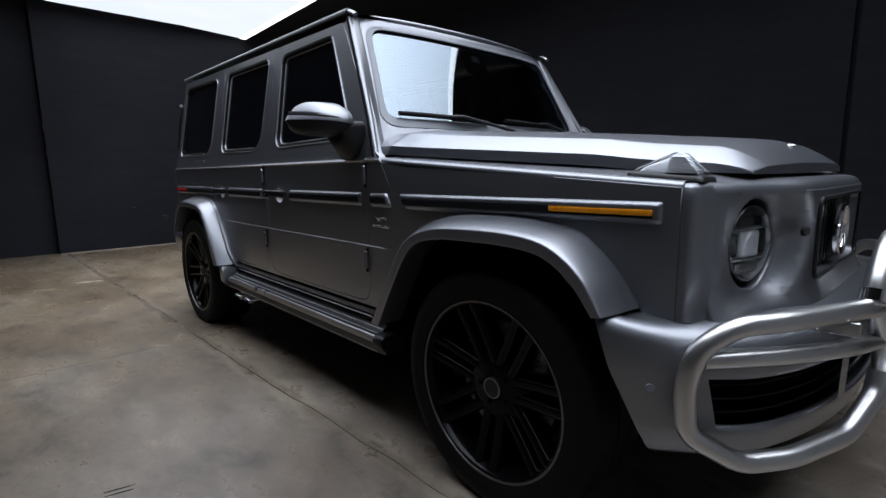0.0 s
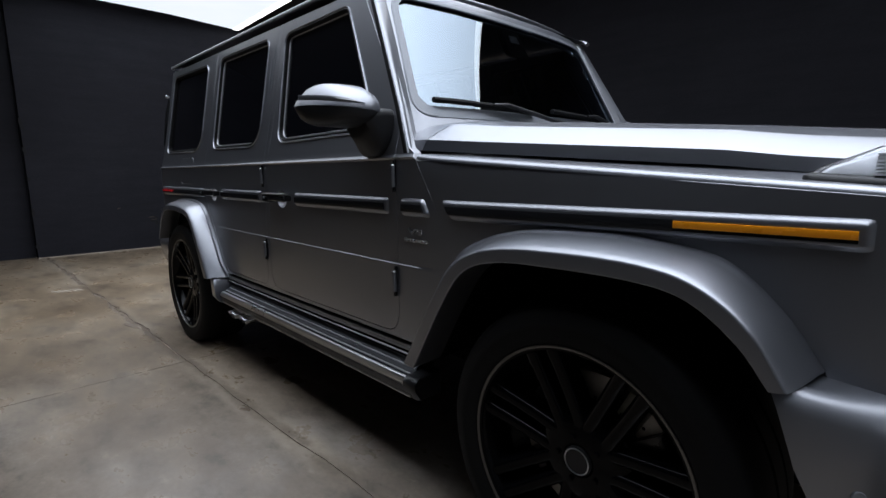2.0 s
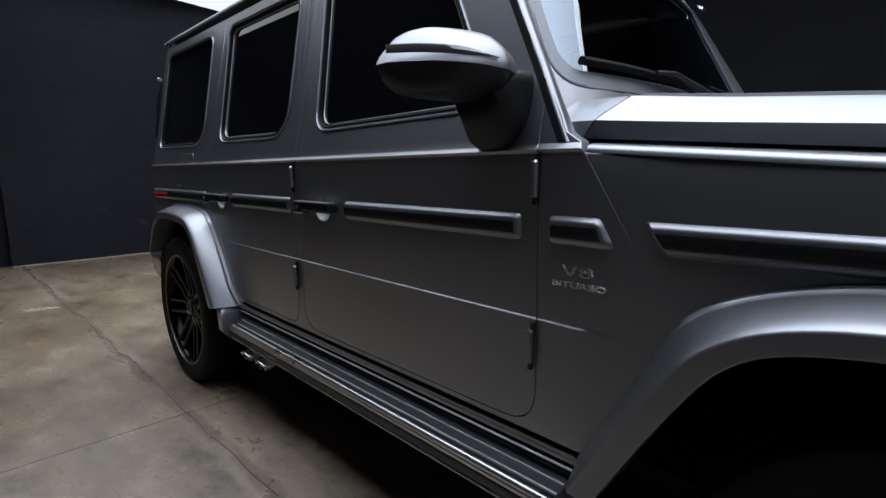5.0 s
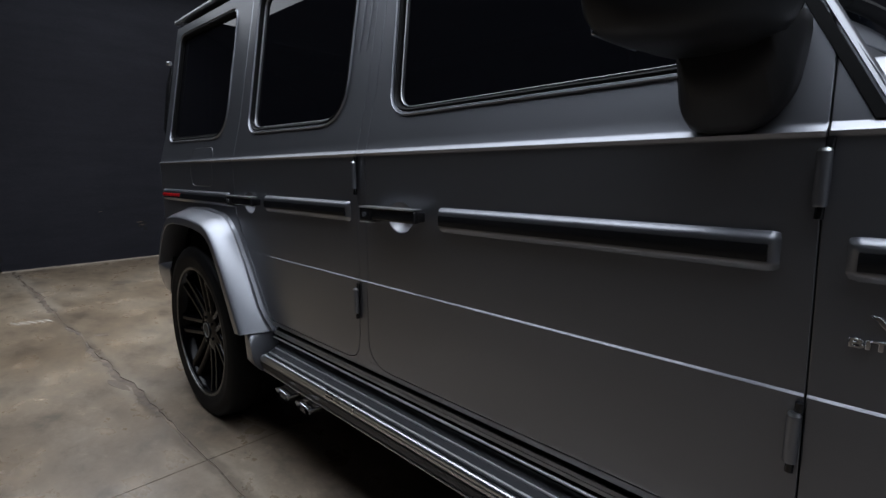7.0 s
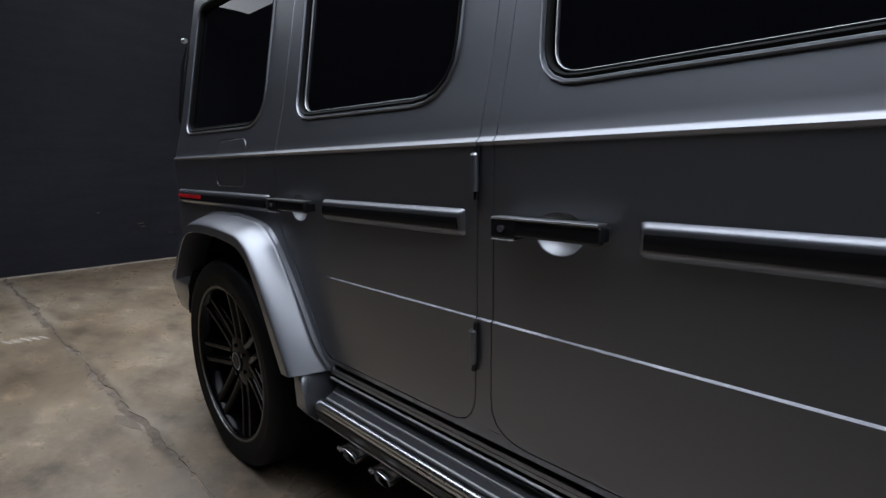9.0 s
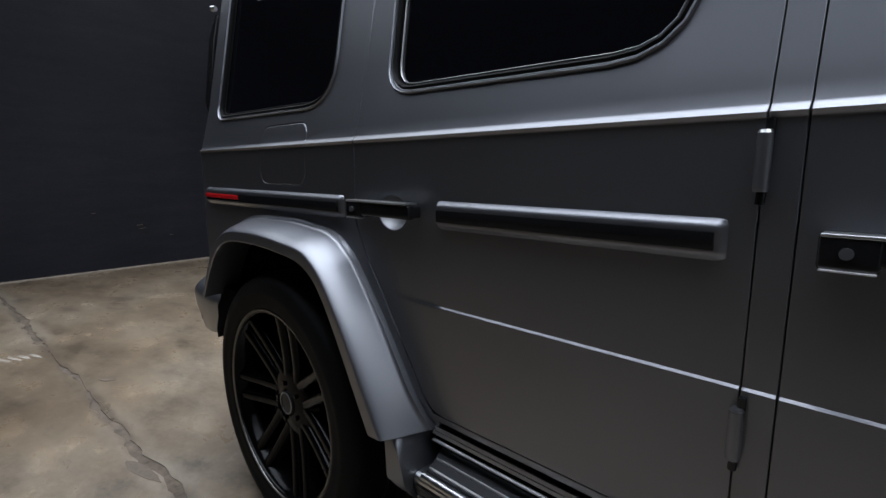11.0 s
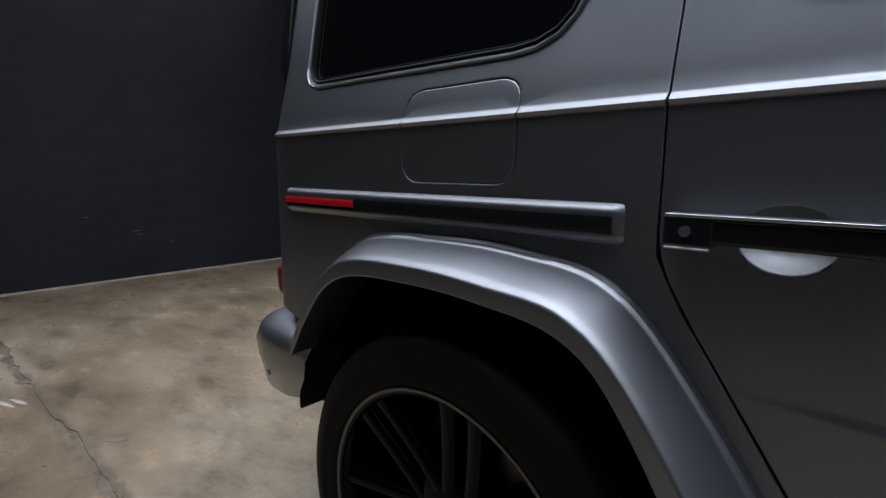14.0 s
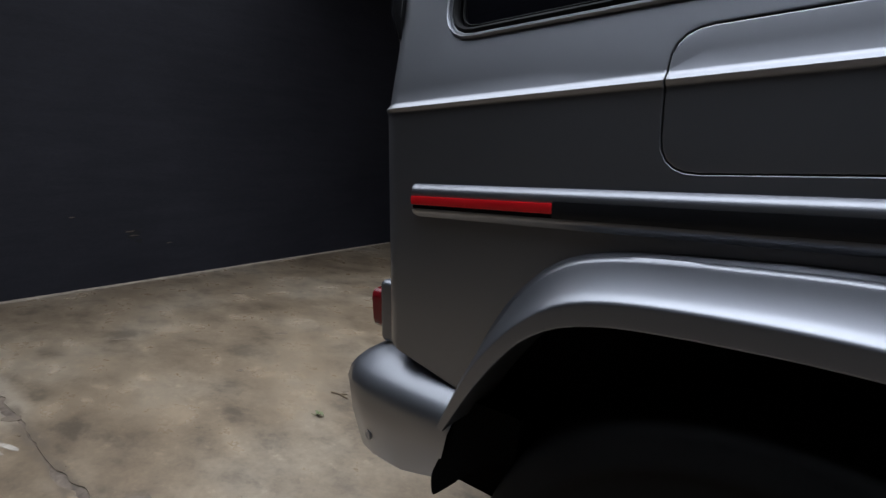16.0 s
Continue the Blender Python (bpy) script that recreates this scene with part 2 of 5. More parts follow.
def rounded(points, radius, steps=5):
    """A closed outline with its corners rounded; radius: one number or one for each corner."""
    out, n = [], len(points)
    for i, p in enumerate(points):
        r = radius[i] if isinstance(radius, (list, tuple)) else radius
        p, a, b = Vector(p), Vector(points[i - 1]), Vector(points[(i + 1) % n])
        if r <= 0:
            out.append(p)
            continue
        u, v = (a - p), (b - p)
        r1 = min(r, u.length * 0.48, v.length * 0.48)
        s, e = p + u.normalized() * r1, p + v.normalized() * r1
        for k in range(steps + 1):
            t = k / steps
            out.append(s * (1 - t) ** 2 + p * 2 * t * (1 - t) + e * t * t)
    return out


def bent(points, radius, steps=5):
    """An open line with its inner corners rounded."""
    pts = [Vector(p) for p in points]
    out = [pts[0]]
    for a, p, b in zip(pts, pts[1:], pts[2:]):
        u, v = a - p, b - p
        r = min(radius, u.length * 0.48, v.length * 0.48)
        s, e = p + u.normalized() * r, p + v.normalized() * r
        for k in range(steps + 1):
            t = k / steps
            out.append(s * (1 - t) ** 2 + p * 2 * t * (1 - t) + e * t * t)
    return out + [pts[-1]]


def tube(points, radius, sides=12, closed=False, bm=None, flat=1.0, up=None):
    """A round bar along points; flat squeezes it along its second axis."""
    pts = [Vector(p) for p in points]
    n, rows, side = len(pts), [], None
    for i, p in enumerate(pts):
        a = pts[i - 1] if (closed or i > 0) else p
        b = pts[(i + 1) % n] if (closed or i + 1 < n) else p
        d = (b - a).normalized()
        if side is None:
            ref = Vector(up) if up else (Vector((0, 0, 1)) if abs(d.z) < 0.9 else Vector((1, 0, 0)))
            side = d.cross(ref).normalized()
        else:
            side = (side - d * side.dot(d)).normalized()
        other = side.cross(d)
        r = radius[i] if isinstance(radius, (list, tuple)) else radius
        rows.append([p + side * r * math.cos(2 * math.pi * k / sides) + other * r * flat * math.sin(2 * math.pi * k / sides) for k in range(sides)])
    return loft(rows, closed, True, not closed, bm)


def inside(p, poly):
    hit, n = False, len(poly)
    for i in range(n):
        a, b = poly[i], poly[i - 1]
        if (a[1] > p[1]) != (b[1] > p[1]) and p[0] < (b[0] - a[0]) * (p[1] - a[1]) / (b[1] - a[1]) + a[0]:
            hit = not hit
    return hit


def sheet(outline, place, inward, holes=(), ucuts=(), vcuts=(), r=0.005, thick=0.02, gap=0.0, extra=(), only=None):
    """A pressed panel: an outline (with holes) laid on place(u, v), its edges rounded over and turned inward."""
    from mathutils.geometry import delaunay_2d_cdt
    inward = Vector(inward)
    verts, edges = [], []
    for loop in (outline, *holes, *extra):
        o = len(verts)
        verts += [Vector((p[0], p[1])) for p in loop]
        edges += [(o + i, o + (i + 1) % len(loop)) for i in range(len(loop))]
    v2, _, f2, *_ = delaunay_2d_cdt(verts, edges, [], 1, 1e-5)
    bm = bmesh.new()
    vs = [bm.verts.new((p.x, p.y, 0)) for p in v2]
    for f in f2:
        c = sum((v2[i] for i in f), Vector((0, 0))) / len(f)
        if inside(c, outline) and not any(inside(c, h) for h in holes):
            bm.faces.new([vs[i] for i in f])
    bmesh.ops.delete(bm, geom=[v for v in bm.verts if not v.link_faces], context="VERTS")
    for cuts, no, at in ((vcuts, (0, 1, 0), 1), (ucuts, (1, 0, 0), 0)):
        for c in cuts:
            co = [0, 0, 0]
            co[at] = c
            faces = [f for f in bm.faces if at or not only or only(c, f.calc_center_median())]
            near = list({e for f in faces for e in f.edges}) + list({v for f in faces for v in f.verts})
            bmesh.ops.bisect_plane(bm, geom=near + faces, plane_co=co, plane_no=no, dist=1e-5)
    bmesh.ops.recalc_face_normals(bm, faces=bm.faces[:])
    rim = [e for e in bm.edges if len(e.link_faces) == 1]
    normal = {}
    for e in rim:
        a, b = e.verts
        d = (b.co - a.co)
        n = Vector((d.y, -d.x, 0)).normalized()
        c = e.link_faces[0].calc_center_median()
        if n.dot(c - a.co) > 0:
            n = -n
        for v in e.verts:
            normal.setdefault(v, []).append(n)
    for v, ns in normal.items():
        n = sum(ns, Vector()).normalized()
        normal[v] = n / max(0.5, n.dot(ns[0]))
    flat = {v: (v.co - normal[v] * (r + gap) if v in normal else v.co.copy()) for v in bm.verts}
    rings = []
    for out, deep in ((0.7, 0.3), (1.0, 1.0), (1.0, None)):
        ring = {}
        for v in normal:
            q = flat[v] + normal[v] * r * out
            ring[v] = bm.verts.new(place(q.x, q.y) + inward * (thick if deep is None else r * deep))
        rings.append(ring)
    for v, q in flat.items():
        v.co = place(q.x, q.y)
    for e in rim:
        a, b = e.verts
        chain = [(a, b)] + [(ring[a], ring[b]) for ring in rings]
        for (p, q), (s, t) in zip(chain, chain[1:]):
            bm.faces.new((p, q, t, s))
    bmesh.ops.recalc_face_normals(bm, faces=bm.faces[:])
    if sum((f.normal.dot(inward) * f.calc_area() for f in bm.faces)) > 0:
        bmesh.ops.reverse_faces(bm, faces=bm.faces[:])
    return bm


def lathe(profile, segments=48, bm=None):
    """Turned round the y axis: profile of (radius, y)."""
    rows = [[(r * math.cos(2 * math.pi * k / segments), y, r * math.sin(2 * math.pi * k / segments)) for r, y in profile] for k in range(segments)]
    return loft(rows, True, False, False, bm)


def thing(name, at, label, category, group="", kind=""):
    ob = new(name)
    ob.location = at
    ob.empty_display_size = 0.2
    return tagged(ob, label, category, group, kind)


# ---- the room ----
def solid(name, outline, z0, z1, material, label="", category="", kind="structure"):
    bm = bmesh.new()
    lo, hi = [[bm.verts.new((*p, z)) for p in outline] for z in (z0, z1)]
    bm.faces.new(lo[::-1]), bm.faces.new(hi)
    for i in range(len(outline)):
        j = (i + 1) % len(outline)
        bm.faces.new((lo[i], lo[j], hi[j], hi[i]))
    bmesh.ops.recalc_face_normals(bm, faces=bm.faces[:])
    return tagged(link(name, bm, material, weighted=False, sharp=30), label, category, kind=kind)


solid("wall_back", [(-8.0, -1.38), (-7.75, -1.38), (-7.75, 3.6), (-8.2, 3.6), (-8.2, -5.2), (-7.93, -5.2), (-7.93, -1.40), (-8.0, -1.40)], -0.05, 3.5, WALL, "charcoal painted rear wall of the studio with a stepped corner", "wall")
solid("wall_left", [(-8.2, 3.6), (0.13, 3.6), (0.13, 3.66), (0.17, 3.66), (0.17, 3.60), (4.7, 3.6), (4.7, 3.9), (-8.2, 3.9)], -0.05, 3.5, WALL, "charcoal painted long side wall with an upright joint", "wall")
solid("wall_right", [(-8.2, -5.5), (4.7, -5.5), (4.7, -5.2), (-8.2, -5.2)], -0.05, 3.5, WALL, "charcoal painted plain side wall of the studio", "wall")
# this wall is never in view; its white is chosen to light the nose
solid("wall_front", [(4.5, -5.2), (4.7, -5.2), (4.7, 3.6), (4.5, 3.6)], -0.05, 3.5, BOUNCE, "unseen plain front wall of the studio, made white to brighten the car's nose", "wall")
solid("ceiling", [(-8.2, -5.5), (4.7, -5.5), (4.7, 3.9), (-8.2, 3.9)], 3.5, 3.65, CEIL, "black painted studio ceiling", "ceiling")

back = bpy.data.objects["wall_back"]
rng = random.Random(5)


def scrape(name, cx, cy, cz, length, height, turn, material, lift):
    """A thin torn patch on the back wall."""
    n, bm = 14, bmesh.new()
    ring = []
    for k in range(n):
        a = 2 * math.pi * k / n
        r = rng.uniform(0.55, 1.0)
        u, v = math.cos(a) * r * length / 2, math.sin(a) * r * height / 2
        ring.append((cy + u * math.cos(turn) - v * math.sin(turn), cz + u * math.sin(turn) + v * math.cos(turn)))
    lo, hi = [[bm.verts.new((cx + d, *p)) for p in ring] for d in (-0.004, lift)]
    bm.faces.new(hi)
    for k in range(n):
        bm.faces.new((lo[k], lo[(k + 1) % n], hi[(k + 1) % n], hi[k]))
    bmesh.ops.recalc_face_normals(bm, faces=bm.faces[:])
    return part(name, bm, material, back, weighted=False)


scrape("scuff", -7.75, 0.015, 0.435, 0.13, 0.10, 0.1, CEIL, 0.002)
scrape("scuff", -7.75, 0.05, 0.375, 0.06, 0.08, 0.9, CEIL, 0.002)
for cy, cz, length in ((-0.01, 0.466, 0.10), (0.015, 0.428, 0.11), (0.30, 0.33, 0.05), (-0.42, 0.62, 0.05)):
    scrape("scratch", -7.75, cy, cz, length, 0.007, 0.05, STAIN, 0.004)
for cz, h in ((1.74, 0.22), (1.42, 0.16), (1.05, 0.07), (0.62, 0.12), (0.16, 0.10)):
    scrape("edge_chip", -7.75, -1.372, cz, 0.05, h, 0.1, CEIL, 0.002)
# crumbled mortar along the foot of the back wall
n = 160
rows = []
for k in range(n + 1):
    y = -1.38 + 4.98 * k / n
    w = 0.012 + 0.016 * rng.random() + 0.012 * math.sin(k * 0.21) ** 2
    rows.append([(-7.76, y, 0.016), (-7.75 + w * 0.4, y, 0.012 + 0.004 * rng.random()), (-7.75 + w, y, 0.0015)])
part("mortar_edge", loft(rows), MORTAR, back, "pale crumbled mortar along the floor", weighted=False)

# the luminous ceiling panel, with its bright edge strip
panel = thing("ceiling_light", (0, 0, PANEL_Z), "large white luminous fabric light panel hanging under the ceiling", "light panel")


def flat_poly(points, z0, z1):
    bm = bmesh.new()
    lo, hi = [[bm.verts.new((*p, z)) for p in points] for z in (z0, z1)]
    bm.faces.new(lo[::-1]), bm.faces.new(hi)
    for i in range(len(points)):
        j = (i + 1) % len(points)
        bm.faces.new((lo[i], lo[j], hi[j], hi[i]))
    return bm


# an area lamp added just under the panel, its spread narrowed to light mostly downward
beam_data = bpy.data.lights.new("panel_light", "AREA")
beam_data.shape, beam_data.size, beam_data.size_y = "RECTANGLE", 8.7, 3.4
beam_data.energy, beam_data.spread, beam_data.color = 164.0, radians(106), (0.795, 0.868, 0.99)
beam = new("panel_light", beam_data)
beam.matrix_world = pose(-2.00, -0.33, PANEL_Z - 0.012)
part("diffuser", flat_poly([(-7.63, 1.35), (-7.47, 0.40), (-7.42, -1.20), (-6.70, -1.94), (2.60, -2.16), (2.60, 1.27)], 0.0, 0.02), GLOW, panel, weighted=False)
part("edge_strip", flat_poly([(-7.65, 1.45), (-7.635, 1.355), (2.60, 1.275), (2.60, 1.37)], -0.006, 0.02), EDGE, panel, "bright white edge strip", weighted=False)
part("housing", flat_poly([(-7.68, 1.47), (-7.49, 0.40), (-7.44, -1.22), (-6.72, -1.96), (2.65, -2.18), (2.65, 1.39)], 0.03, 0.14), CEIL, panel, "black frame box", weighted=False)

# ---- the vehicle ----
suv = thing("suv", (0, 0, 0), "satin grey boxy off-road wagon parked on the concrete floor", "car")


def step(a, b, x):
    t = min(1.0, max(0.0, (x - a) / (b - a)))
    return t * t * (3 - 2 * t)


def half_width(x, z):
    """Half the body's width: flat flanks, a crease, a shoulder at the belt, a greenhouse that leans in."""
    w = 0.860
    if x > -0.45:
        w -= 0.055 * (x + 0.45)
    if x < -3.49:
        w -= 0.045 * min(1.0, (-3.512 - x) / 0.06) ** 2 if x < -3.512 else 0.0
    if z < 0.60:
        w -= 0.020 * ((0.60 - z) / 0.10) ** 2
    fade = step(-2.50, -2.20, x) * (1 - step(-0.61, -0.51, x))
    w += 0.0048 * fade * (1 - min(1.0, max(0.0, (z - 0.784) / 0.003)))
    if z > 1.128:
        w += 0.005 * min(1.0, (z - 1.128) / 0.008)
        w -= 0.011 * min(1.0, max(0.0, (z - 1.137) / 0.011)) + 0.009 * min(1.0, max(0.0, (z - 1.148) / 0.15))
        w -= 0.190 * max(0.0, z - 1.151)
    return w


BELT_CUTS = [0.52, 0.55, 0.60, 0.700, 0.779, 0.784, 0.787, 0.794, 0.86, 0.95, 1.06, 1.128, 1.132, 1.137, 1.1425, 1.148, 1.17, 1.20, 1.298]
LEN_CUTS = [-3.562, -3.547, -3.53, -3.512, -2.47, -2.43, -2.39, -2.35, -2.31, -2.27, -2.23, -0.61, -0.576, -0.543, -0.51]


def roof_line(x):
    return 1.790 - 0.024 * (x + 0.95)


FRONT_ARCH = [(-0.615, 0.46), (-0.46, 0.745), (-0.27, 0.885), (0.05, 0.915), (0.24, 0.900), (0.36, 0.845), (0.50, 0.66)]
REAR_ARCH = [(-3.40, 0.62), (-3.290, 0.735), (-3.215, 0.840), (-3.12, 0.898), (-2.93, 0.910), (-2.77, 0.905), (-2.64, 0.875), (-2.52, 0.755), (-2.33, 0.46)]


def window_front():
    return rounded([(-1.611, 1.234), (-0.860, 1.240), (-1.135, 1.722), (-1.655, 1.722)], [0.07, 0.03, 0.03, 0.05])


def window_rear():
    return rounded([(-2.472, 1.240), (-1.838, 1.229), (-1.844, 1.738), (-2.500, 1.752)], [0.07, 0.12, 0.05, 0.05])


def window_quarter():
    return rounded([(-3.415, 1.248), (-2.708, 1.236), (-2.721, 1.752), (-3.425, 1.775)], [0.05, 0.12, 0.05, 0.05])


FLAP = rounded([(-3.058, 1.028), (-2.797, 1.028), (-2.797, 1.196), (-3.058, 1.196)], 0.045)


def ring_on_side(s, outline, grow, lift, radius, material, name, parent, flat=1.0, label=""):
    """A bead that runs round an outline on the flank."""
    c = sum((Vector(p) for p in outline), Vector((0, 0))) / len(outline)
    n = len(outline)
    pts = []
    for i in range(n):
        a, p, b = Vector(outline[i - 1]), Vector(outline[i]), Vector(outline[(i + 1) % n])
        d = (b - a).normalized()
        o = Vector((d.y, -d.x))
        if o.dot(p - c) < 0:
            o = -o
        q = p + o * grow
        pts.append((q.x, s * (half_width(q.x, q.y) + lift), q.y))
    return part(name, tube(pts, radius, 8, True, flat=flat), material, parent, label)


def pane_on_side(s, outline, deep, parent):
    bm = sheet(outline, lambda u, v: Vector((u, s * (half_width(u, v) - deep), v)), (0, -s, 0), vcuts=[1.3, 1.5, 1.7], r=0.002, thick=0.005, gap=-0.012)
    ob = part("window_glass", bm, PRIVACY, parent, "black tinted glass")
    return ob


def hinge(s, x, z0, z1, parent):
    w = half_width(x, (z0 + z1) / 2)
    h = part("hinge", tube([(x, s * (w + 0.010), z0), (x, s * (w + 0.010), z0 + 0.003), (x, s * (w + 0.010), z1 - 0.003), (x, s * (w + 0.010), z1)], [0.0075, 0.0088, 0.0088, 0.0075], 14), PAINT, parent)
    part("hinge_cap", tube([(x, s * (w + 0.010), z1 - 0.001), (x, s * (w + 0.010), z1 + 0.003)], [0.0086, 0.0066], 14), ALLOY, h, "bright hinge cap")
    part("hinge_pin", tube([(x, s * (w + 0.006), z0 - 0.016), (x + 0.004, s * (w + 0.004), z1 + 0.016)], [0.0055, 0.0055], 10), BLACK, h, "black pin ends")
    return h


def bowl_centre(x0, x1):
    return (x0 + x1) / 2 + 0.012


def bowl(x0, x1, grow=1.0):
    return [(bowl_centre(x0, x1) + 0.047 * grow * math.cos(a), 0.974 + 0.0376 * grow * math.sin(a)) for a in [2 * math.pi * k / 28 for k in range(28)]]


def handle(s, x0, x1, parent):
    w = half_width(x0, 0.98)
    y = lambda d: s * (w + d)
    def bar(a, b, d0, d1, z0, z1, bev):
        return block(a, b, min(y(d0), y(d1)), max(y(d0), y(d1)), z0, z1, bev)
    grip = part("door_handle", bar(x0 + 0.045, x1, 0.020, 0.040, 0.966, 0.996, 0.005), BLACK, parent, "black pull handle")
    part("lock_block", bar(x0, x0 + 0.055, -0.002, 0.042, 0.960, 1.000, 0.005), BLACK, grip)
    part("handle_foot", bar(x1 - 0.030, x1 - 0.004, -0.002, 0.034, 0.968, 0.992, 0.004), BLACK, grip)
    part("handle_cap", bar(x0 + 0.002, x1 - 0.002, 0.012, 0.043, 0.9965, 1.0005, 0.001), ALLOY, grip, "thin bright cap line")
    bm = bmesh.new()
    bmesh.ops.create_cone(bm, cap_ends=True, segments=20, radius1=0.0065, radius2=0.0065, depth=0.006, matrix=Matrix.Translation((x0 + 0.026, y(0.043), 0.980)) @ Euler((radians(90), 0, 0)).to_matrix().to_4x4())
    part("key_barrel", bm, SMOKED, grip, "round dark lock barrel")
    part("lower_line", bar(x0 + 0.003, x0 + 0.052, 0.030, 0.043, 0.9585, 0.9610, 0.0008), ALLOY, grip, "thin bright lower line")
    # the bowl behind the grip, sunk into the door
    cx = bowl_centre(x0, x1)
    # the lower half gets a paler paint that imitates light from above
    for low in (True, False):
        rows = []
        for i in range(9):
            t = i / 8
            r = 0.0485 * (1 - 0.98 * t)
            rows.append([(cx + r * math.cos(a), y(-0.0015 - 0.027 * (1 - (1 - t) ** 2.2)), 0.974 + r * math.sin(a) * 0.80) for a in [math.pi * (k / 14 + low) for k in range(15)]])
        part("finger_recess", loft(rows), RECESS_LIT if low else PAINT, grip, "lower half of the recess, coloured paler as if lit from above" if low else "upper half of the recess", sharp=80)
    return grip


def moulding(s, x0, x1, parent, lamp=None, rake=(0.0, 0.0)):
    """A pressed rib with a black insert, and a lamp in it where there is one."""
    zc = 0.982
    def at(x, d, z):
        k = (x - x0) / (x1 - x0)
        return (x - z * (rake[0] * (1 - k) ** 4 + rake[1] * k ** 4), s * (half_width(x, zc) + d), zc + z)
    rows = []
    n = max(2, int((x1 - x0) / 0.12))
    sect = [(-0.002, 0.0245), (0.0048, 0.0244), (0.0124, 0.0176), (0.0145, 0.0120), (0.014, 0.006), (0.011, -0.014), (0.0130, -0.0190), (0.0105, -0.0250), (-0.002, -0.0340)]
    xs = [x0, x0 + 0.006, x0 + 0.015] + [x0 + 0.015 + (x1 - x0 - 0.03) * k / n for k in range(1, n)] + [x1 - 0.015, x1 - 0.006, x1]
    for i, x in enumerate(xs):
        k = (0.0, 0.6, 1.0)[min(2, i, len(xs) - 1 - i)]
        rows.append([at(x, d * k - 0.002 * (1 - k), z * (0.86 + 0.14 * k)) for d, z in sect])
    rib = part("side_moulding", loft(rows), PAINT, parent)
    a, b = x0 + 0.014, x1 - 0.014
    spans = [(a, b, BLACK, "side_insert", "black gloss insert")]
    if lamp:
        l0, l1, material, text = lamp
        l0, l1 = max(l0, a), min(l1, b)
        spans = [(p, q, BLACK, "side_insert", "black gloss insert") for p, q in ((a, l0), (l1, b)) if q - p > 0.01] + [(l0, l1, material, "side_lamp", text)]
        part("lamp_bed", loft([[at(x, d, z) for d, z in ((0.006, 0.0080), (0.0125, 0.0072), (0.0125, -0.0172), (0.006, -0.0182))] for x in (l0, l1)], caps=True), BLACK, rib, "black bed round the lens")
    for p, q, material, name, text in spans:
        m = max(1, int((q - p) / 0.15))
        slim = name == "side_lamp"
        rr = [[at(p + (q - p) * k / m, d, z * (0.62 if slim else 1.0)) for d, z in ((0.008, 0.0075), (0.0165, 0.0065), (0.0175, -0.004), (0.0160, -0.0170), (0.008, -0.0182))] for k in range(m + 1)]
        part(name, loft(rr, caps=True), material, rib, text)
    return rib


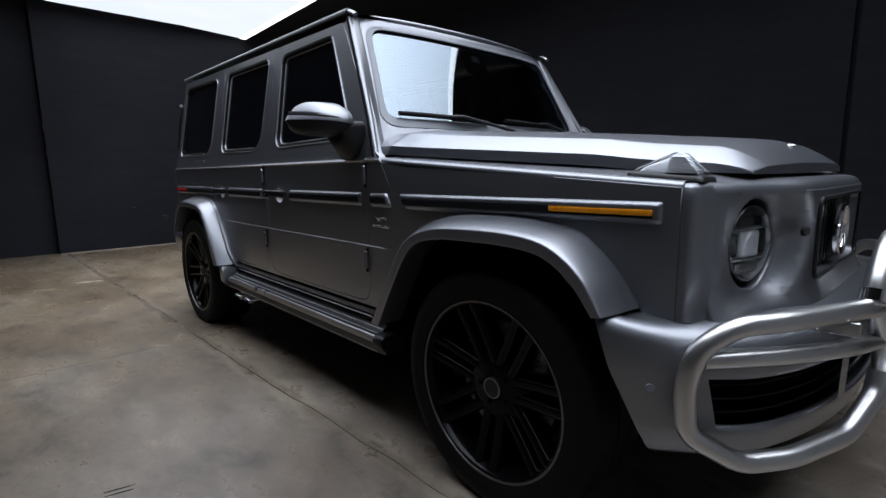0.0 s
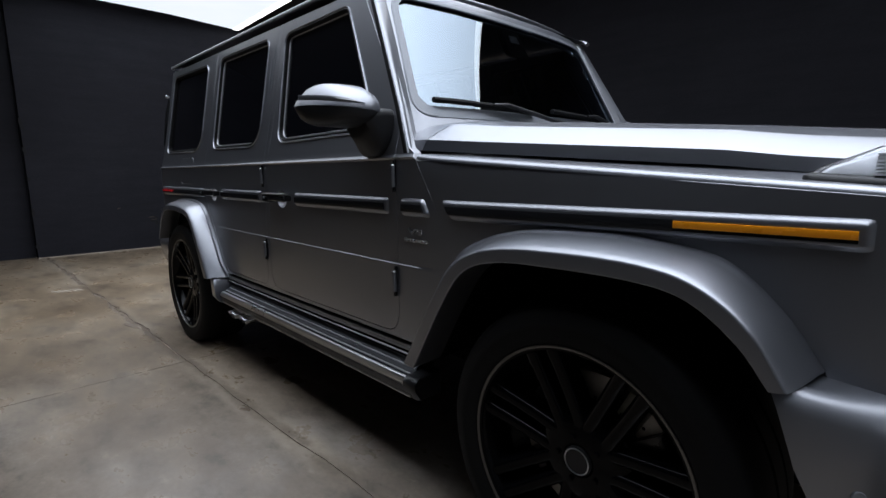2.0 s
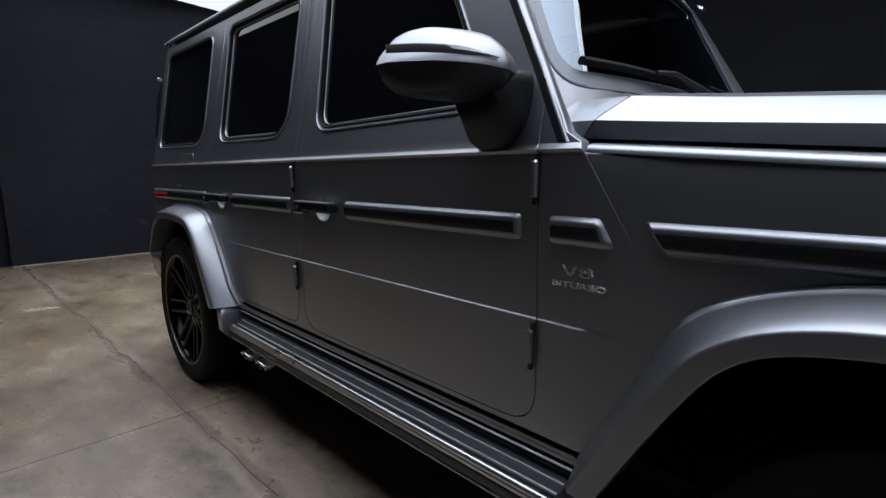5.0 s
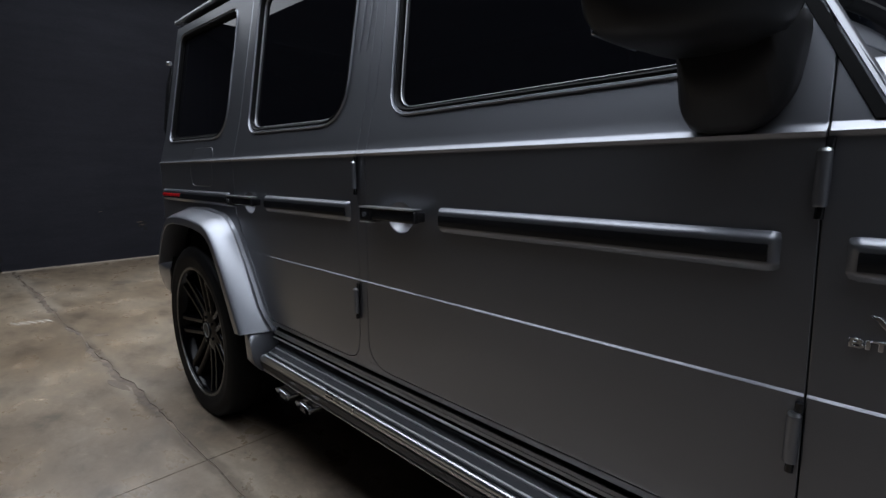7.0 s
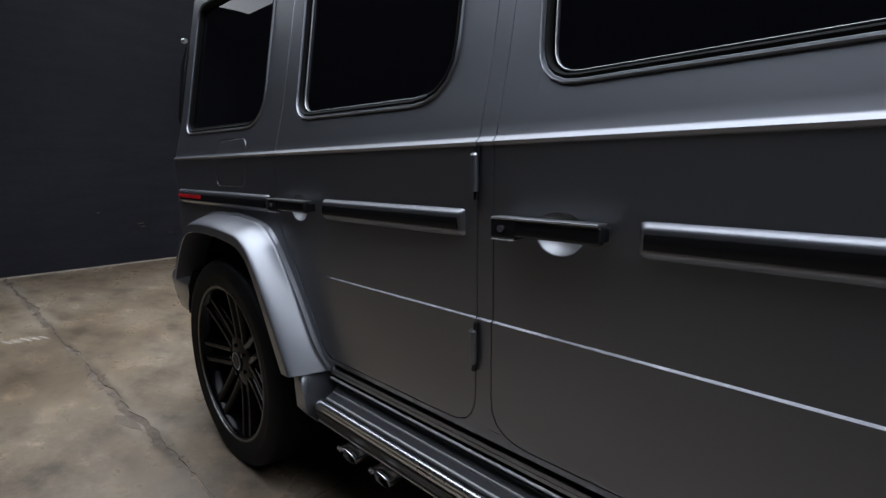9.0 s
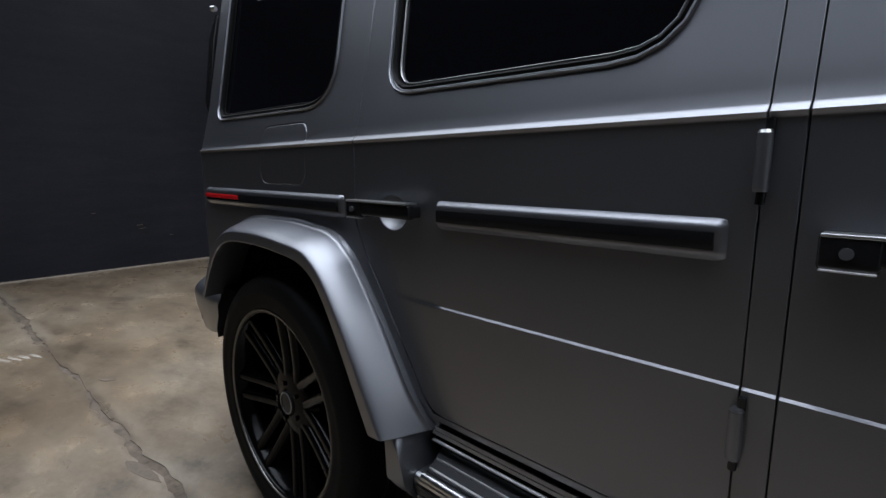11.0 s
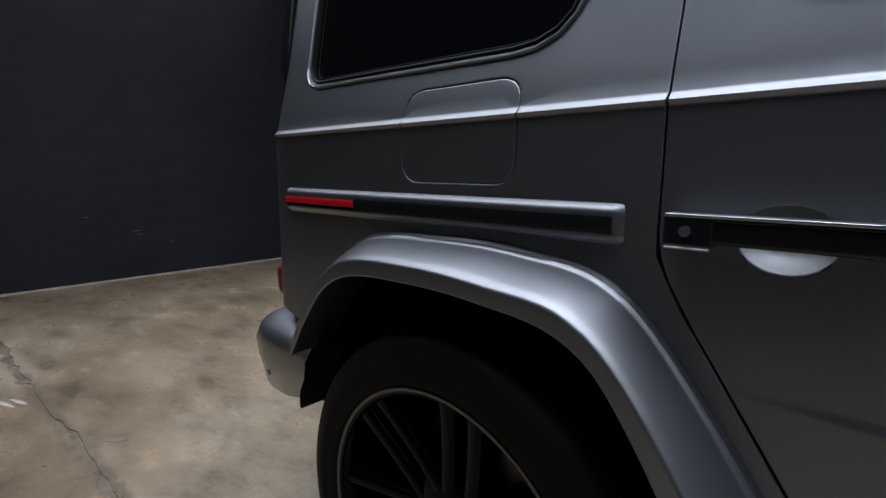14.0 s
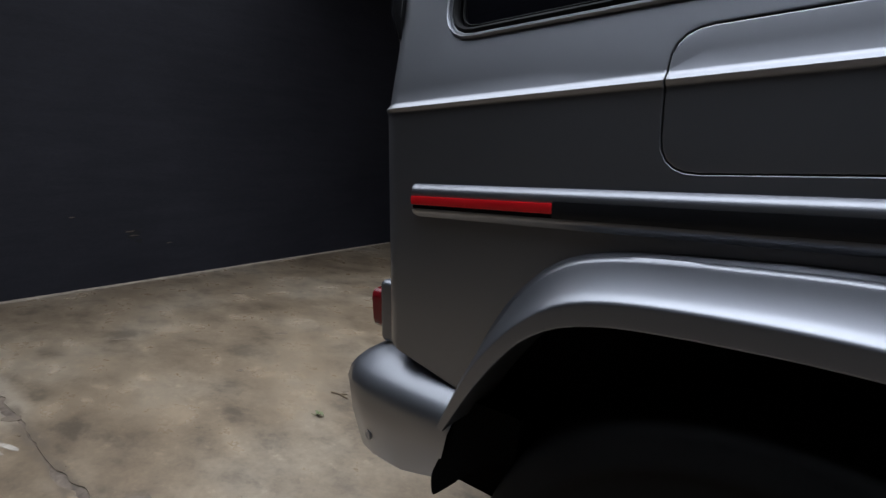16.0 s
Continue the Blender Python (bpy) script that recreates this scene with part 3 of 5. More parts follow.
def flank(s):
    place = lambda u, v: Vector((u, s * half_width(u, v), v))
    inward = (0, -s, 0)

    def skin(name, outline, holes=(), label="", gap=0.0006, extra=()):
        return part(name, sheet(outline, place, inward, holes, LEN_CUTS, BELT_CUTS, 0.0022, 0.03, gap, extra=extra, only=lambda c, m: c < -3.45 or m.y < 0.80), PAINT, suv, label)

    # panels
    fd = skin("front_door", rounded([(-1.696, 0.537), (-0.694, 0.537), (-0.709, 1.150), (-0.714, 1.285), (-1.045, roof_line(-1.04) - 0.02), (-1.696, roof_line(-1.7) - 0.02)], [0.09, 0.10, 0.0, 0.06, 0.03, 0.02]), [window_front(), bowl(-1.671, -1.456)], "closed front door with black window", extra=[bowl(-1.671, -1.456, 1.3), bowl(-1.671, -1.456, 1.8)])
    rd = skin("rear_door", rounded([(-2.315, 0.537), (-1.737, 0.537), (-1.737, roof_line(-1.74) - 0.02), (-2.574, roof_line(-2.57) - 0.02), (-2.574, 0.94), (-2.535, 0.868)], [0.03, 0.09, 0.02, 0.02, 0.08, 0.08]), [window_rear(), bowl(-2.556, -2.341)], "closed rear door with black window", extra=[bowl(-2.556, -2.341, 1.3), bowl(-2.556, -2.341, 1.8)])
    arc = lambda a, c, b: [tuple(Vector(a) * (1 - t) ** 2 + Vector(c) * 2 * t * (1 - t) + Vector(b) * t * t) for t in (0.0, 0.2, 0.4, 0.6, 0.8, 1.0)]
    cowl = skin("cowl_panel", [(-0.588, 0.518), (-0.515, 0.66), (-0.404, 0.805), (-0.615, 1.150), (-0.648, 1.170), (-1.005, 1.765), (-1.045, roof_line(-1.04) - 0.02)] + arc((-0.746, 1.332), (-0.714, 1.285), (-0.7118, 1.225)) + [(-0.709, 1.150)] + arc((-0.6964, 0.637), (-0.694, 0.537), (-0.794, 0.537)) + arc((-1.606, 0.537), (-1.696, 0.537), (-1.696, 0.627)) + [(-1.696, roof_line(-1.7) - 0.02), (-1.737, roof_line(-1.74) - 0.02)] + arc((-1.737, 0.627), (-1.737, 0.537), (-1.827, 0.537)) + [(-2.310, 0.537), (-2.335, 0.528), (-2.335, 0.518)], label="body side ahead of, below and between the doors", gap=0.0006)
    top = [(0.535, 1.042), (-0.602, 1.128)]
    fender = skin("front_fender", gap=0.0003, outline=[(-0.408, 0.800), (-0.35, 0.842)] + FRONT_ARCH[2:] + [(0.535, 0.70)] + top, label="front fender")
    quarter = skin("quarter_panel", [(-2.5750, roof_line(-2.58) - 0.02), (-3.568, roof_line(-3.54) - 0.02), (-3.568, 0.70), (-3.372, 0.652)] + REAR_ARCH[1:] + [(-2.30, 0.518), (-2.319, 0.539), (-2.5362, 0.8675), (-2.5750, 0.94)], [window_quarter(), FLAP], "rear quarter panel with black window")
    skin("fuel_flap", FLAP, label="closed square fuel flap", gap=0.0006)
    # dark structure behind the gaps
    part("body_frame", block(-3.52, -0.62, *sorted((s * 0.80, s * 0.822)), 0.524, 1.14), LINER, suv, "dark structure in the panel gaps", weighted=False)
    # fender ledge
    rows = []
    for k in range(13):
        x = -0.600 + (0.535 + 0.600) * k / 12
        zt = 1.142 - 0.0785 * (x + 0.575)
        w = half_width(x, 1.0)
        rows.append([(x, s * y, z) for y, z in ((w - 0.0015, zt - 0.016), (w - 0.002, zt - 0.010), (w - 0.006, zt - 0.004), (w - 0.014, zt), (w - 0.03, zt + 0.002), (0.70, zt + 0.006), (0.45, zt + 0.020))])
    part("fender_top", loft(rows), PAINT, suv, "flat ledge along the bonnet", sharp=70)

    # windows
    for door, outline in ((fd, window_front()), (rd, window_rear()), (quarter, window_quarter())):
        ring_on_side(s, outline, 0.009, -0.0036, 0.0090, PAINT, "window_surround", door, 0.34, "pressed rim round the window")
        ring_on_side(s, outline, -0.002, -0.008, 0.0105, RUBBER, "window_seal", door, 0.6, "black rubber seal")
        ring_on_side(s, outline, -0.013, -0.013, 0.003, TRIM if outline[0][0] > -2.6 else RUBBER, "window_bead", door, 0.6)
        pane_on_side(s, outline, 0.016, door)
    # pillar ribs between the doors
    for x in (-1.752, -1.785):
        part("pillar_rib", tube([(x - 0.01, s * (half_width(x, z) + 0.0005), z) for z in (1.42, 1.5, 1.6, 1.70)], [0.001, 0.004, 0.004, 0.002], 8), PAINT, rd)

    moulding(s, -0.468, 0.495, fender, (0.183, 0.474, AMBER, "amber side marker lens"), (0.7, 0.0))
    moulding(s, -0.677, -0.550, cowl, None, (0.0, 0.6))
    moulding(s, -1.413, -0.744, fd)
    moulding(s, -2.298, -1.767, rd)
    moulding(s, -3.474, -2.617, quarter, (-3.49, -3.190, RED, "red side marker lens"))
    handle(s, -1.671, -1.456, fd)
    handle(s, -2.556, -2.341, rd)
    for door, x in ((fd, -0.709), (rd, -1.737)):
        hinge(s, x + 0.001, 1.042, 1.113, door)
        hinge(s, x + 0.001, 0.690, 0.760, door)
    # lettering on the panel ahead of the door
    for word, x, z, size in (("V8", -0.643, 0.8905, 0.0275), ("BITURBO", -0.664, 0.8665, 0.0165)):
        cu = bpy.data.curves.new("badge_text", "FONT")
        cu.body, cu.size, cu.extrude, cu.bevel_depth = word, size, 0.0012, 0.0006
        tmp = bpy.data.objects.new("badge_tmp", cu)
        me = bpy.data.meshes.new_from_object(tmp)
        bpy.data.objects.remove(tmp)
        me.materials.append(CHROME)
        xs = [v.co.x for v in me.vertices]
        ob = new("badge", me)
        ob.parent = cowl
        ob["label"] = "chrome badge lettering"
        length = (0.072 if word == "V8" else 0.118) / (max(xs) - min(xs))
        if s < 0:
            ob.matrix_local = Matrix.Translation((x, -0.8625, z)) @ Euler((radians(90), 0, 0)).to_matrix().to_4x4() @ Matrix.Diagonal((length, 1, 1, 1))
        else:
            ob.matrix_local = Matrix.Translation((x + 0.12, 0.8625, z)) @ Euler((radians(90), 0, radians(180))).to_matrix().to_4x4() @ Matrix.Diagonal((length, 1, 1, 1))

    flare(s, "front", fender)
    flare(s, "rear", quarter)
    running_board(s)
    mirror(s, fd)

    # rain gutter
    g = [(x, s * y, z) for x, y, z in ((-0.955, 0.716, 1.785), (-1.00, 0.726, 1.806), (-1.10, 0.730, 1.812), (-2.0, 0.727, 1.830), (-3.0, 0.720, 1.852), (-3.46, 0.712, 1.864), (-3.545, 0.704, 1.868))]
    part("rain_gutter", tube(smooth_line(g, 4), 0.013, 8, flat=0.8), PAINT, suv, "raised rain gutter rail")
    part("gutter_end", tube([(-3.547, s * 0.704, 1.868), (-3.556, s * 0.704, 1.868), (-3.560, s * 0.704, 1.866)], [0.013, 0.012, 0.006], 10), ALLOY, suv, "pale rail end")
    part("tailgate_hinge", tube([(-3.552, s * 0.755, 1.66), (-3.566, s * 0.762, 1.66), (-3.572, s * 0.762, 1.655)], [0.010, 0.011, 0.006], 10), ALLOY, suv, "small pale hinge end")


# arches: lines on the flank, on the top edge and under the lip
ARCH_LINES = {
    "front": dict(
        inner=[(-0.596, 0.508), (-0.464, 0.749), (-0.385, 0.868), (-0.20, 0.935), (0.04, 0.946), (0.20, 0.932), (0.292, 0.907), (0.384, 0.826), (0.449, 0.734)],
        edge=[(-0.560, 0.505), (-0.422, 0.738), (-0.333, 0.849), (-0.20, 0.902), (0.01, 0.916), (0.18, 0.911), (0.282, 0.885), (0.368, 0.822), (0.426, 0.733)],
        lip=[(-0.510, 0.500), (-0.392, 0.706), (-0.303, 0.824), (-0.186, 0.867), (-0.010, 0.876), (0.16, 0.874), (0.260, 0.855), (0.345, 0.795), (0.398, 0.728)]),
    "rear": dict(
        inner=[(-3.352, 0.650), (-3.310, 0.749), (-3.235, 0.860), (-3.135, 0.917), (-2.93, 0.928), (-2.77, 0.923), (-2.625, 0.892), (-2.500, 0.760), (-2.318, 0.495)],
        edge=[(-3.328, 0.642), (-3.258, 0.765), (-3.175, 0.850), (-3.090, 0.886), (-2.93, 0.894), (-2.78, 0.886), (-2.645, 0.864), (-2.540, 0.763), (-2.368, 0.492)],
        lip=[(-3.314, 0.638), (-3.250, 0.735), (-3.175, 0.817), (-3.085, 0.853), (-2.93, 0.861), (-2.79, 0.855), (-2.655, 0.832), (-2.565, 0.747), (-2.415, 0.490)]),
}


def even(points, count=40):
    """Points at even steps along a line."""
    d = [0.0]
    for a, b in zip(points, points[1:]):
        d.append(d[-1] + (b - a).length)
    out, j = [], 0
    for k in range(count):
        t = d[-1] * k / (count - 1)
        while j < len(d) - 2 and d[j + 1] < t:
            j += 1
        f = (t - d[j]) / max(1e-9, d[j + 1] - d[j])
        out.append(points[j].lerp(points[j + 1], f))
    return out


def flare(s, which, parent):
    L = ARCH_LINES[which]
    inner, edge, lip = [even(smooth_line([Vector(p) for p in L[k]], 8), 56) for k in ("inner", "edge", "lip")]
    rows = []
    for a, e, l in zip(inner, edge, lip):
        w = half_width(a.x, min(a.y, 1.1))
        out = 0.960
        up = (a - l).normalized()
        low = 1.0 - 0.85 * min(1.0, 1.3 * abs(up.x))
        row = [(a.x + up.x * g * low, s * (w + d), a.y + up.y * g * low) for g, d in ((0.0075, -0.004), (0.0072, 0.0015), (0.0064, 0.0040), (0.0052, 0.0058), (0.0012, 0.0105), (0.0003, 0.0118), (0.0, 0.0130), (0.0003, 0.0150))]
        for t, h in ((0.17, 0.0010), (0.24, 0.0022), (0.36, 0.0036), (0.50, 0.0046), (0.64, 0.0050), (0.78, 0.0045), (0.88, 0.0032), (0.95, 0.0012)):
            p = a.lerp(e, t) + up * h * (1.0 - 0.5 * abs(up.x))
            row.append((p.x, s * (w + (out - w) * t), p.y))
        for t, o in ((0.02, -0.0006), (0.07, 0.0014), (0.14, 0.0026), (0.20, 0.0030), (0.90, 0.0036), (0.96, 0.0030), (1.0, 0.0)):
            p = e.lerp(l, t)
            row.append((p.x, s * (out + o), p.y))
        row.append((l.x, s * (out - 0.02), l.y + 0.002))
        row.append((l.x, s * 0.85, l.y + 0.004))
        rows.append(row)
    part("wheel_arch_flare", loft(rows), PAINT, parent, "wide satin grey wheel arch flare", sharp=75)
    # black liner of the wheel housing
    cx = 0.0 if which == "front" else -2.89
    rows = []
    for p in lip:
        d = Vector((p.x - cx, p.y - 0.39))
        q = Vector((cx, 0.39)) + d * 1.02
        rows.append([(p.x, s * 0.955, p.y + 0.001), (q.x, s * 0.93, q.y + 0.004), (q.x, s * 0.48, q.y + 0.004), (cx + d.x * 0.4, s * 0.47, 0.39 + d.y * 0.4)])
    part("wheel_housing", loft(rows), LINER, parent, "black wheel housing liner", weighted=False)


def running_board(s):
    x0, x1 = -2.335, -0.590

    def run(name, profile, material, label="", ends=(0.012, 0.010), parent=None, caps=False):
        """A profile of (y, z) drawn along the sill."""
        xs = (x0 + ends[0], -1.9, -1.5, -1.0, x1 - ends[1])
        return part(name, loft([[(x, s * y, z) for y, z in profile] for x in xs], caps=caps), material, parent or board, label)

    board = run("running_board", ((0.790, 0.405), (0.880, 0.412), (0.893, 0.412), (0.903, 0.408), (0.908, 0.400), (0.905, 0.386), (0.893, 0.358), (0.875, 0.350), (0.79, 0.352)), ALLOY, "aluminium running board with black rubber ribs", (0.01, 0.01), suv, True)
    run("edge_trim", ((0.8890, 0.4140), (0.8915, 0.4182), (0.8970, 0.4200), (0.9030, 0.4180), (0.9072, 0.412), (0.9060, 0.406)), ALLOY, "bright front edge strip", (0.03, 0.03))
    run("lower_valance", ((0.9092, 0.391), (0.9085, 0.382), (0.8990, 0.359), (0.895, 0.358)), PLASTIC, "black lower edge")
    part("lower_strip", tube([(x0 + 0.014, s * 0.8965, 0.354), (x1 - 0.014, s * 0.8965, 0.354)], 0.005, 8), TRIM, board, "thin grey lower strip")
    run("tread_mat", ((0.828, 0.446), (0.836, 0.4515), (0.840, 0.4500), (0.848, 0.4420), (0.860, 0.4330), (0.872, 0.4265), (0.888, 0.4215), (0.8885, 0.412)), TREAD, "dark satin tread strip", (0.03, 0.03))
    run("tread_groove", ((0.8560, 0.4355), (0.8575, 0.4372), (0.8600, 0.4355), (0.8605, 0.4330)), TRIM, "", (0.034, 0.034))
    run("tread_groove", ((0.8790, 0.4242), (0.8800, 0.4258), (0.8840, 0.4246), (0.8845, 0.4225)), TRIM, "", (0.034, 0.034))
    part("sill_rib", tube([(x0 + 0.015, s * 0.8515, 0.4715), (x1 - 0.008, s * 0.8515, 0.4715)], 0.0042, 10, flat=0.8), TRIM, board, "grey ribbed sill trim")
    run("sill_trim", ((0.838, 0.4830), (0.8495, 0.4838), (0.8480, 0.4905), (0.840, 0.4910)), TRIM, "grey ribbed sill trim", (0.012, 0.006))
    run("sill_trim", ((0.838, 0.4922), (0.8470, 0.4926), (0.8450, 0.5005), (0.838, 0.5012)), TRIM, "grey ribbed sill trim", (0.012, 0.006))
    part("sill_slope", loft([[(x, s * y, z) for y, z in ((0.828, 0.440), (0.838, 0.455), (0.838, 0.505), (0.836, 0.530))] for x in (x0 + 0.01, x1 - 0.005)]), LINER, board, weighted=False)
    part("sill_board", block(x0, x1, *sorted((s * 0.805, s * 0.826)), 0.405, 0.530), LINER, board, weighted=False)
    part("end_cap", loft([[(x, s * y * k + s * 0.85 * (1 - k), (z - 0.385) * k + 0.385) for y, z in ((0.79, 0.425), (0.895, 0.426), (0.914, 0.408), (0.912, 0.380), (0.885, 0.342), (0.79, 0.342))] for x, k in ((x1 - 0.035, 1), (x1 + 0.005, 1), (x1 + 0.02, 0.9))], caps=True), PLASTIC, board, "black plastic end cap")
    part("rear_bracket", loft([[(x, s * y, z) for y, z in ((0.79, b), (0.915, b), (0.935, b - 0.02), (0.930, 0.385), (0.900, 0.345), (0.79, 0.345))] for x, b in ((x0 - 0.055, 0.508), (x0 - 0.03, 0.505), (x0 - 0.01, 0.478), (x0 + 0.008, 0.424))], caps=True), PAINT, board, "grey bracket behind the running board")
    # twin side exhaust tips below the board
    for x in (-2.175, -2.030):
        out = [(0.043 * math.cos(2 * math.pi * k / 24), 0.026 * math.sin(2 * math.pi * k / 24)) for k in range(24)]
        rows = []
        for k, d in ((0.86, -0.16), (0.97, -0.05), (1.0, -0.003), (0.975, 0.0), (0.93, -0.004), (0.90, -0.03), (0.88, -0.08)):
            rows.append([(x - d * 0.25 + u * k, s * (0.905 + d + (0.35 * v if d > -0.01 else 0.0)), 0.306 + v * k - d * 0.10) for u, v in out])
        tip = part("exhaust_tip", loft(rows, close_cols=True), TIP, suv, "oval smoked chrome side exhaust tip", sharp=40)
        part("tip_inside", loft([[(x + u * 0.82, s * 0.845, 0.310 + v * 0.82) for u, v in out], [(x + u * 0.02, s * 0.845, 0.310 + v * 0.02) for u, v in out]], close_cols=True), LINER, tip, "flat black disc inside the tip", weighted=False)
    part("exhaust_pipe", tube([(-2.6, s * 0.4, 0.36), (-2.2, s * 0.6, 0.34), (-2.10, s * 0.78, 0.325), (-2.10, s * 0.84, 0.325)], 0.035, 10), IRON, suv)


def mirror(s, parent):
    def rows(z0, z1, grow=0.0):
        out = []
        for t in [k / 12 for k in range(13)]:
            y = 0.885 + 0.205 * t
            front = -0.728 - 0.025 * t - 0.130 * t ** 3
            back = -0.925 - 0.030 * t
            bulge = math.sqrt(max(0.0, 1 - max(0.0, (t - 0.60) / 0.405) ** 3.0)) * min(1.0, 0.75 + 1.4 * t)
            zc, h = 1.301 + 0.008 * t, (0.066 * bulge + 0.004)
            cx, hx = (front + back) / 2, (front - back) / 2 * (0.35 + 0.65 * bulge) + grow
            row = []
            for k in range(28):
                a = 2 * math.pi * k / 28
                c, d = math.cos(a), math.sin(a)
                px = cx + hx * math.copysign(abs(c) ** 0.74, c)
                pz = zc + (h + grow) * math.copysign(abs(d) ** (0.84 if d > 0 else 0.72), d)
                pz = min(z1(px, t), max(z0(px, t), pz))
                up = max(0.0, pz - 1.300)
                row.append((px - 0.50 * up * (0.5 + 0.5 * c), s * (y - 0.55 * up * t * t), pz))
            out.append(row)
        return out
    split = lambda x, t: 1.283 + 0.020 * t
    cap = part("mirror_cap", loft(rows(split, lambda x, t: 9), close_cols=True, caps=True), PAINT, parent, "satin grey door mirror cap", sharp=60)
    part("mirror_housing", loft(rows(lambda x, t: -9, lambda x, t: split(x, t) - 0.001, -0.003), close_cols=True, caps=True), PLASTIC, cap, "black lower mirror housing", sharp=60)
    ind = []
    for t in [0.30 + 0.70 * k / 10 for k in range(11)]:
        y = 0.885 + 0.205 * t
        front = -0.728 - 0.025 * t - 0.130 * t ** 3
        back = -0.925 - 0.030 * t
        bulge = math.sqrt(max(0.0, 1 - max(0.0, (t - 0.60) / 0.405) ** 3.0)) * min(1.0, 0.75 + 1.4 * t)
        cx, hx = (front + back) / 2, (front - back) / 2 * (0.35 + 0.65 * bulge)
        z = split(0, t) + 0.014 + 0.010 * t
        h = 0.008 * min(1.0, (t - 0.28) * 3)
        ind.append([(cx + hx * 0.985, s * y, z - h), (cx + hx * 1.0 + 0.003, s * (y + 0.0015), z), (cx + hx * 0.985, s * y, z + h)])
    part("mirror_indicator", loft(ind), SMOKED, cap, "smoked indicator strip")
    part("mirror_glass", block(-0.945, -0.938, *sorted((s * 0.91, s * 1.04)), 1.262, 1.345, 0.003), CHROME, cap, "mirror glass")
    foot = []
    for t, y in ((0, 0.832), (0, 0.868), (0.12, 0.885), (0.6, 0.910), (1, 0.935)):
        x0, x1 = -0.738 - 0.01 * t, -0.850 + 0.010 * t
        z0, z1 = 1.140 + 0.075 * t, 1.300 - 0.01 * t
        foot.append([(x, s * y, z) for x, z in [(p[0], p[1]) for p in rounded([(x0, z1), (x0 - 0.010, z0 + 0.045), (x0 - 0.045, z0), (x1 - 0.020, z0), (x1 - 0.042, z0 + 0.045), (x1 - 0.006, z0 + 0.090), (x1 + 0.018, z1)], 0.03, 3)]])
    part("mirror_foot", loft(foot, close_cols=True, caps=True), PLASTIC, cap, "black mirror foot on the door")


flank(-1)
flank(1)


# ---- bonnet, screen, roof and tail ----
FACE = [(0.0, 0.716), (0.30, 0.716), (0.40, 0.705), (0.53, 0.648), (0.64, 0.614), (0.70, 0.598), (0.74, 0.582), (0.79, 0.548)]


def face_x(y):
    y = abs(y)
    ys, xs = [p[0] for p in FACE], [p[1] for p in FACE]
    return float(np.interp(y, ys, xs)) if y < 0.79 else 0.548 - (y - 0.79) * 2.2


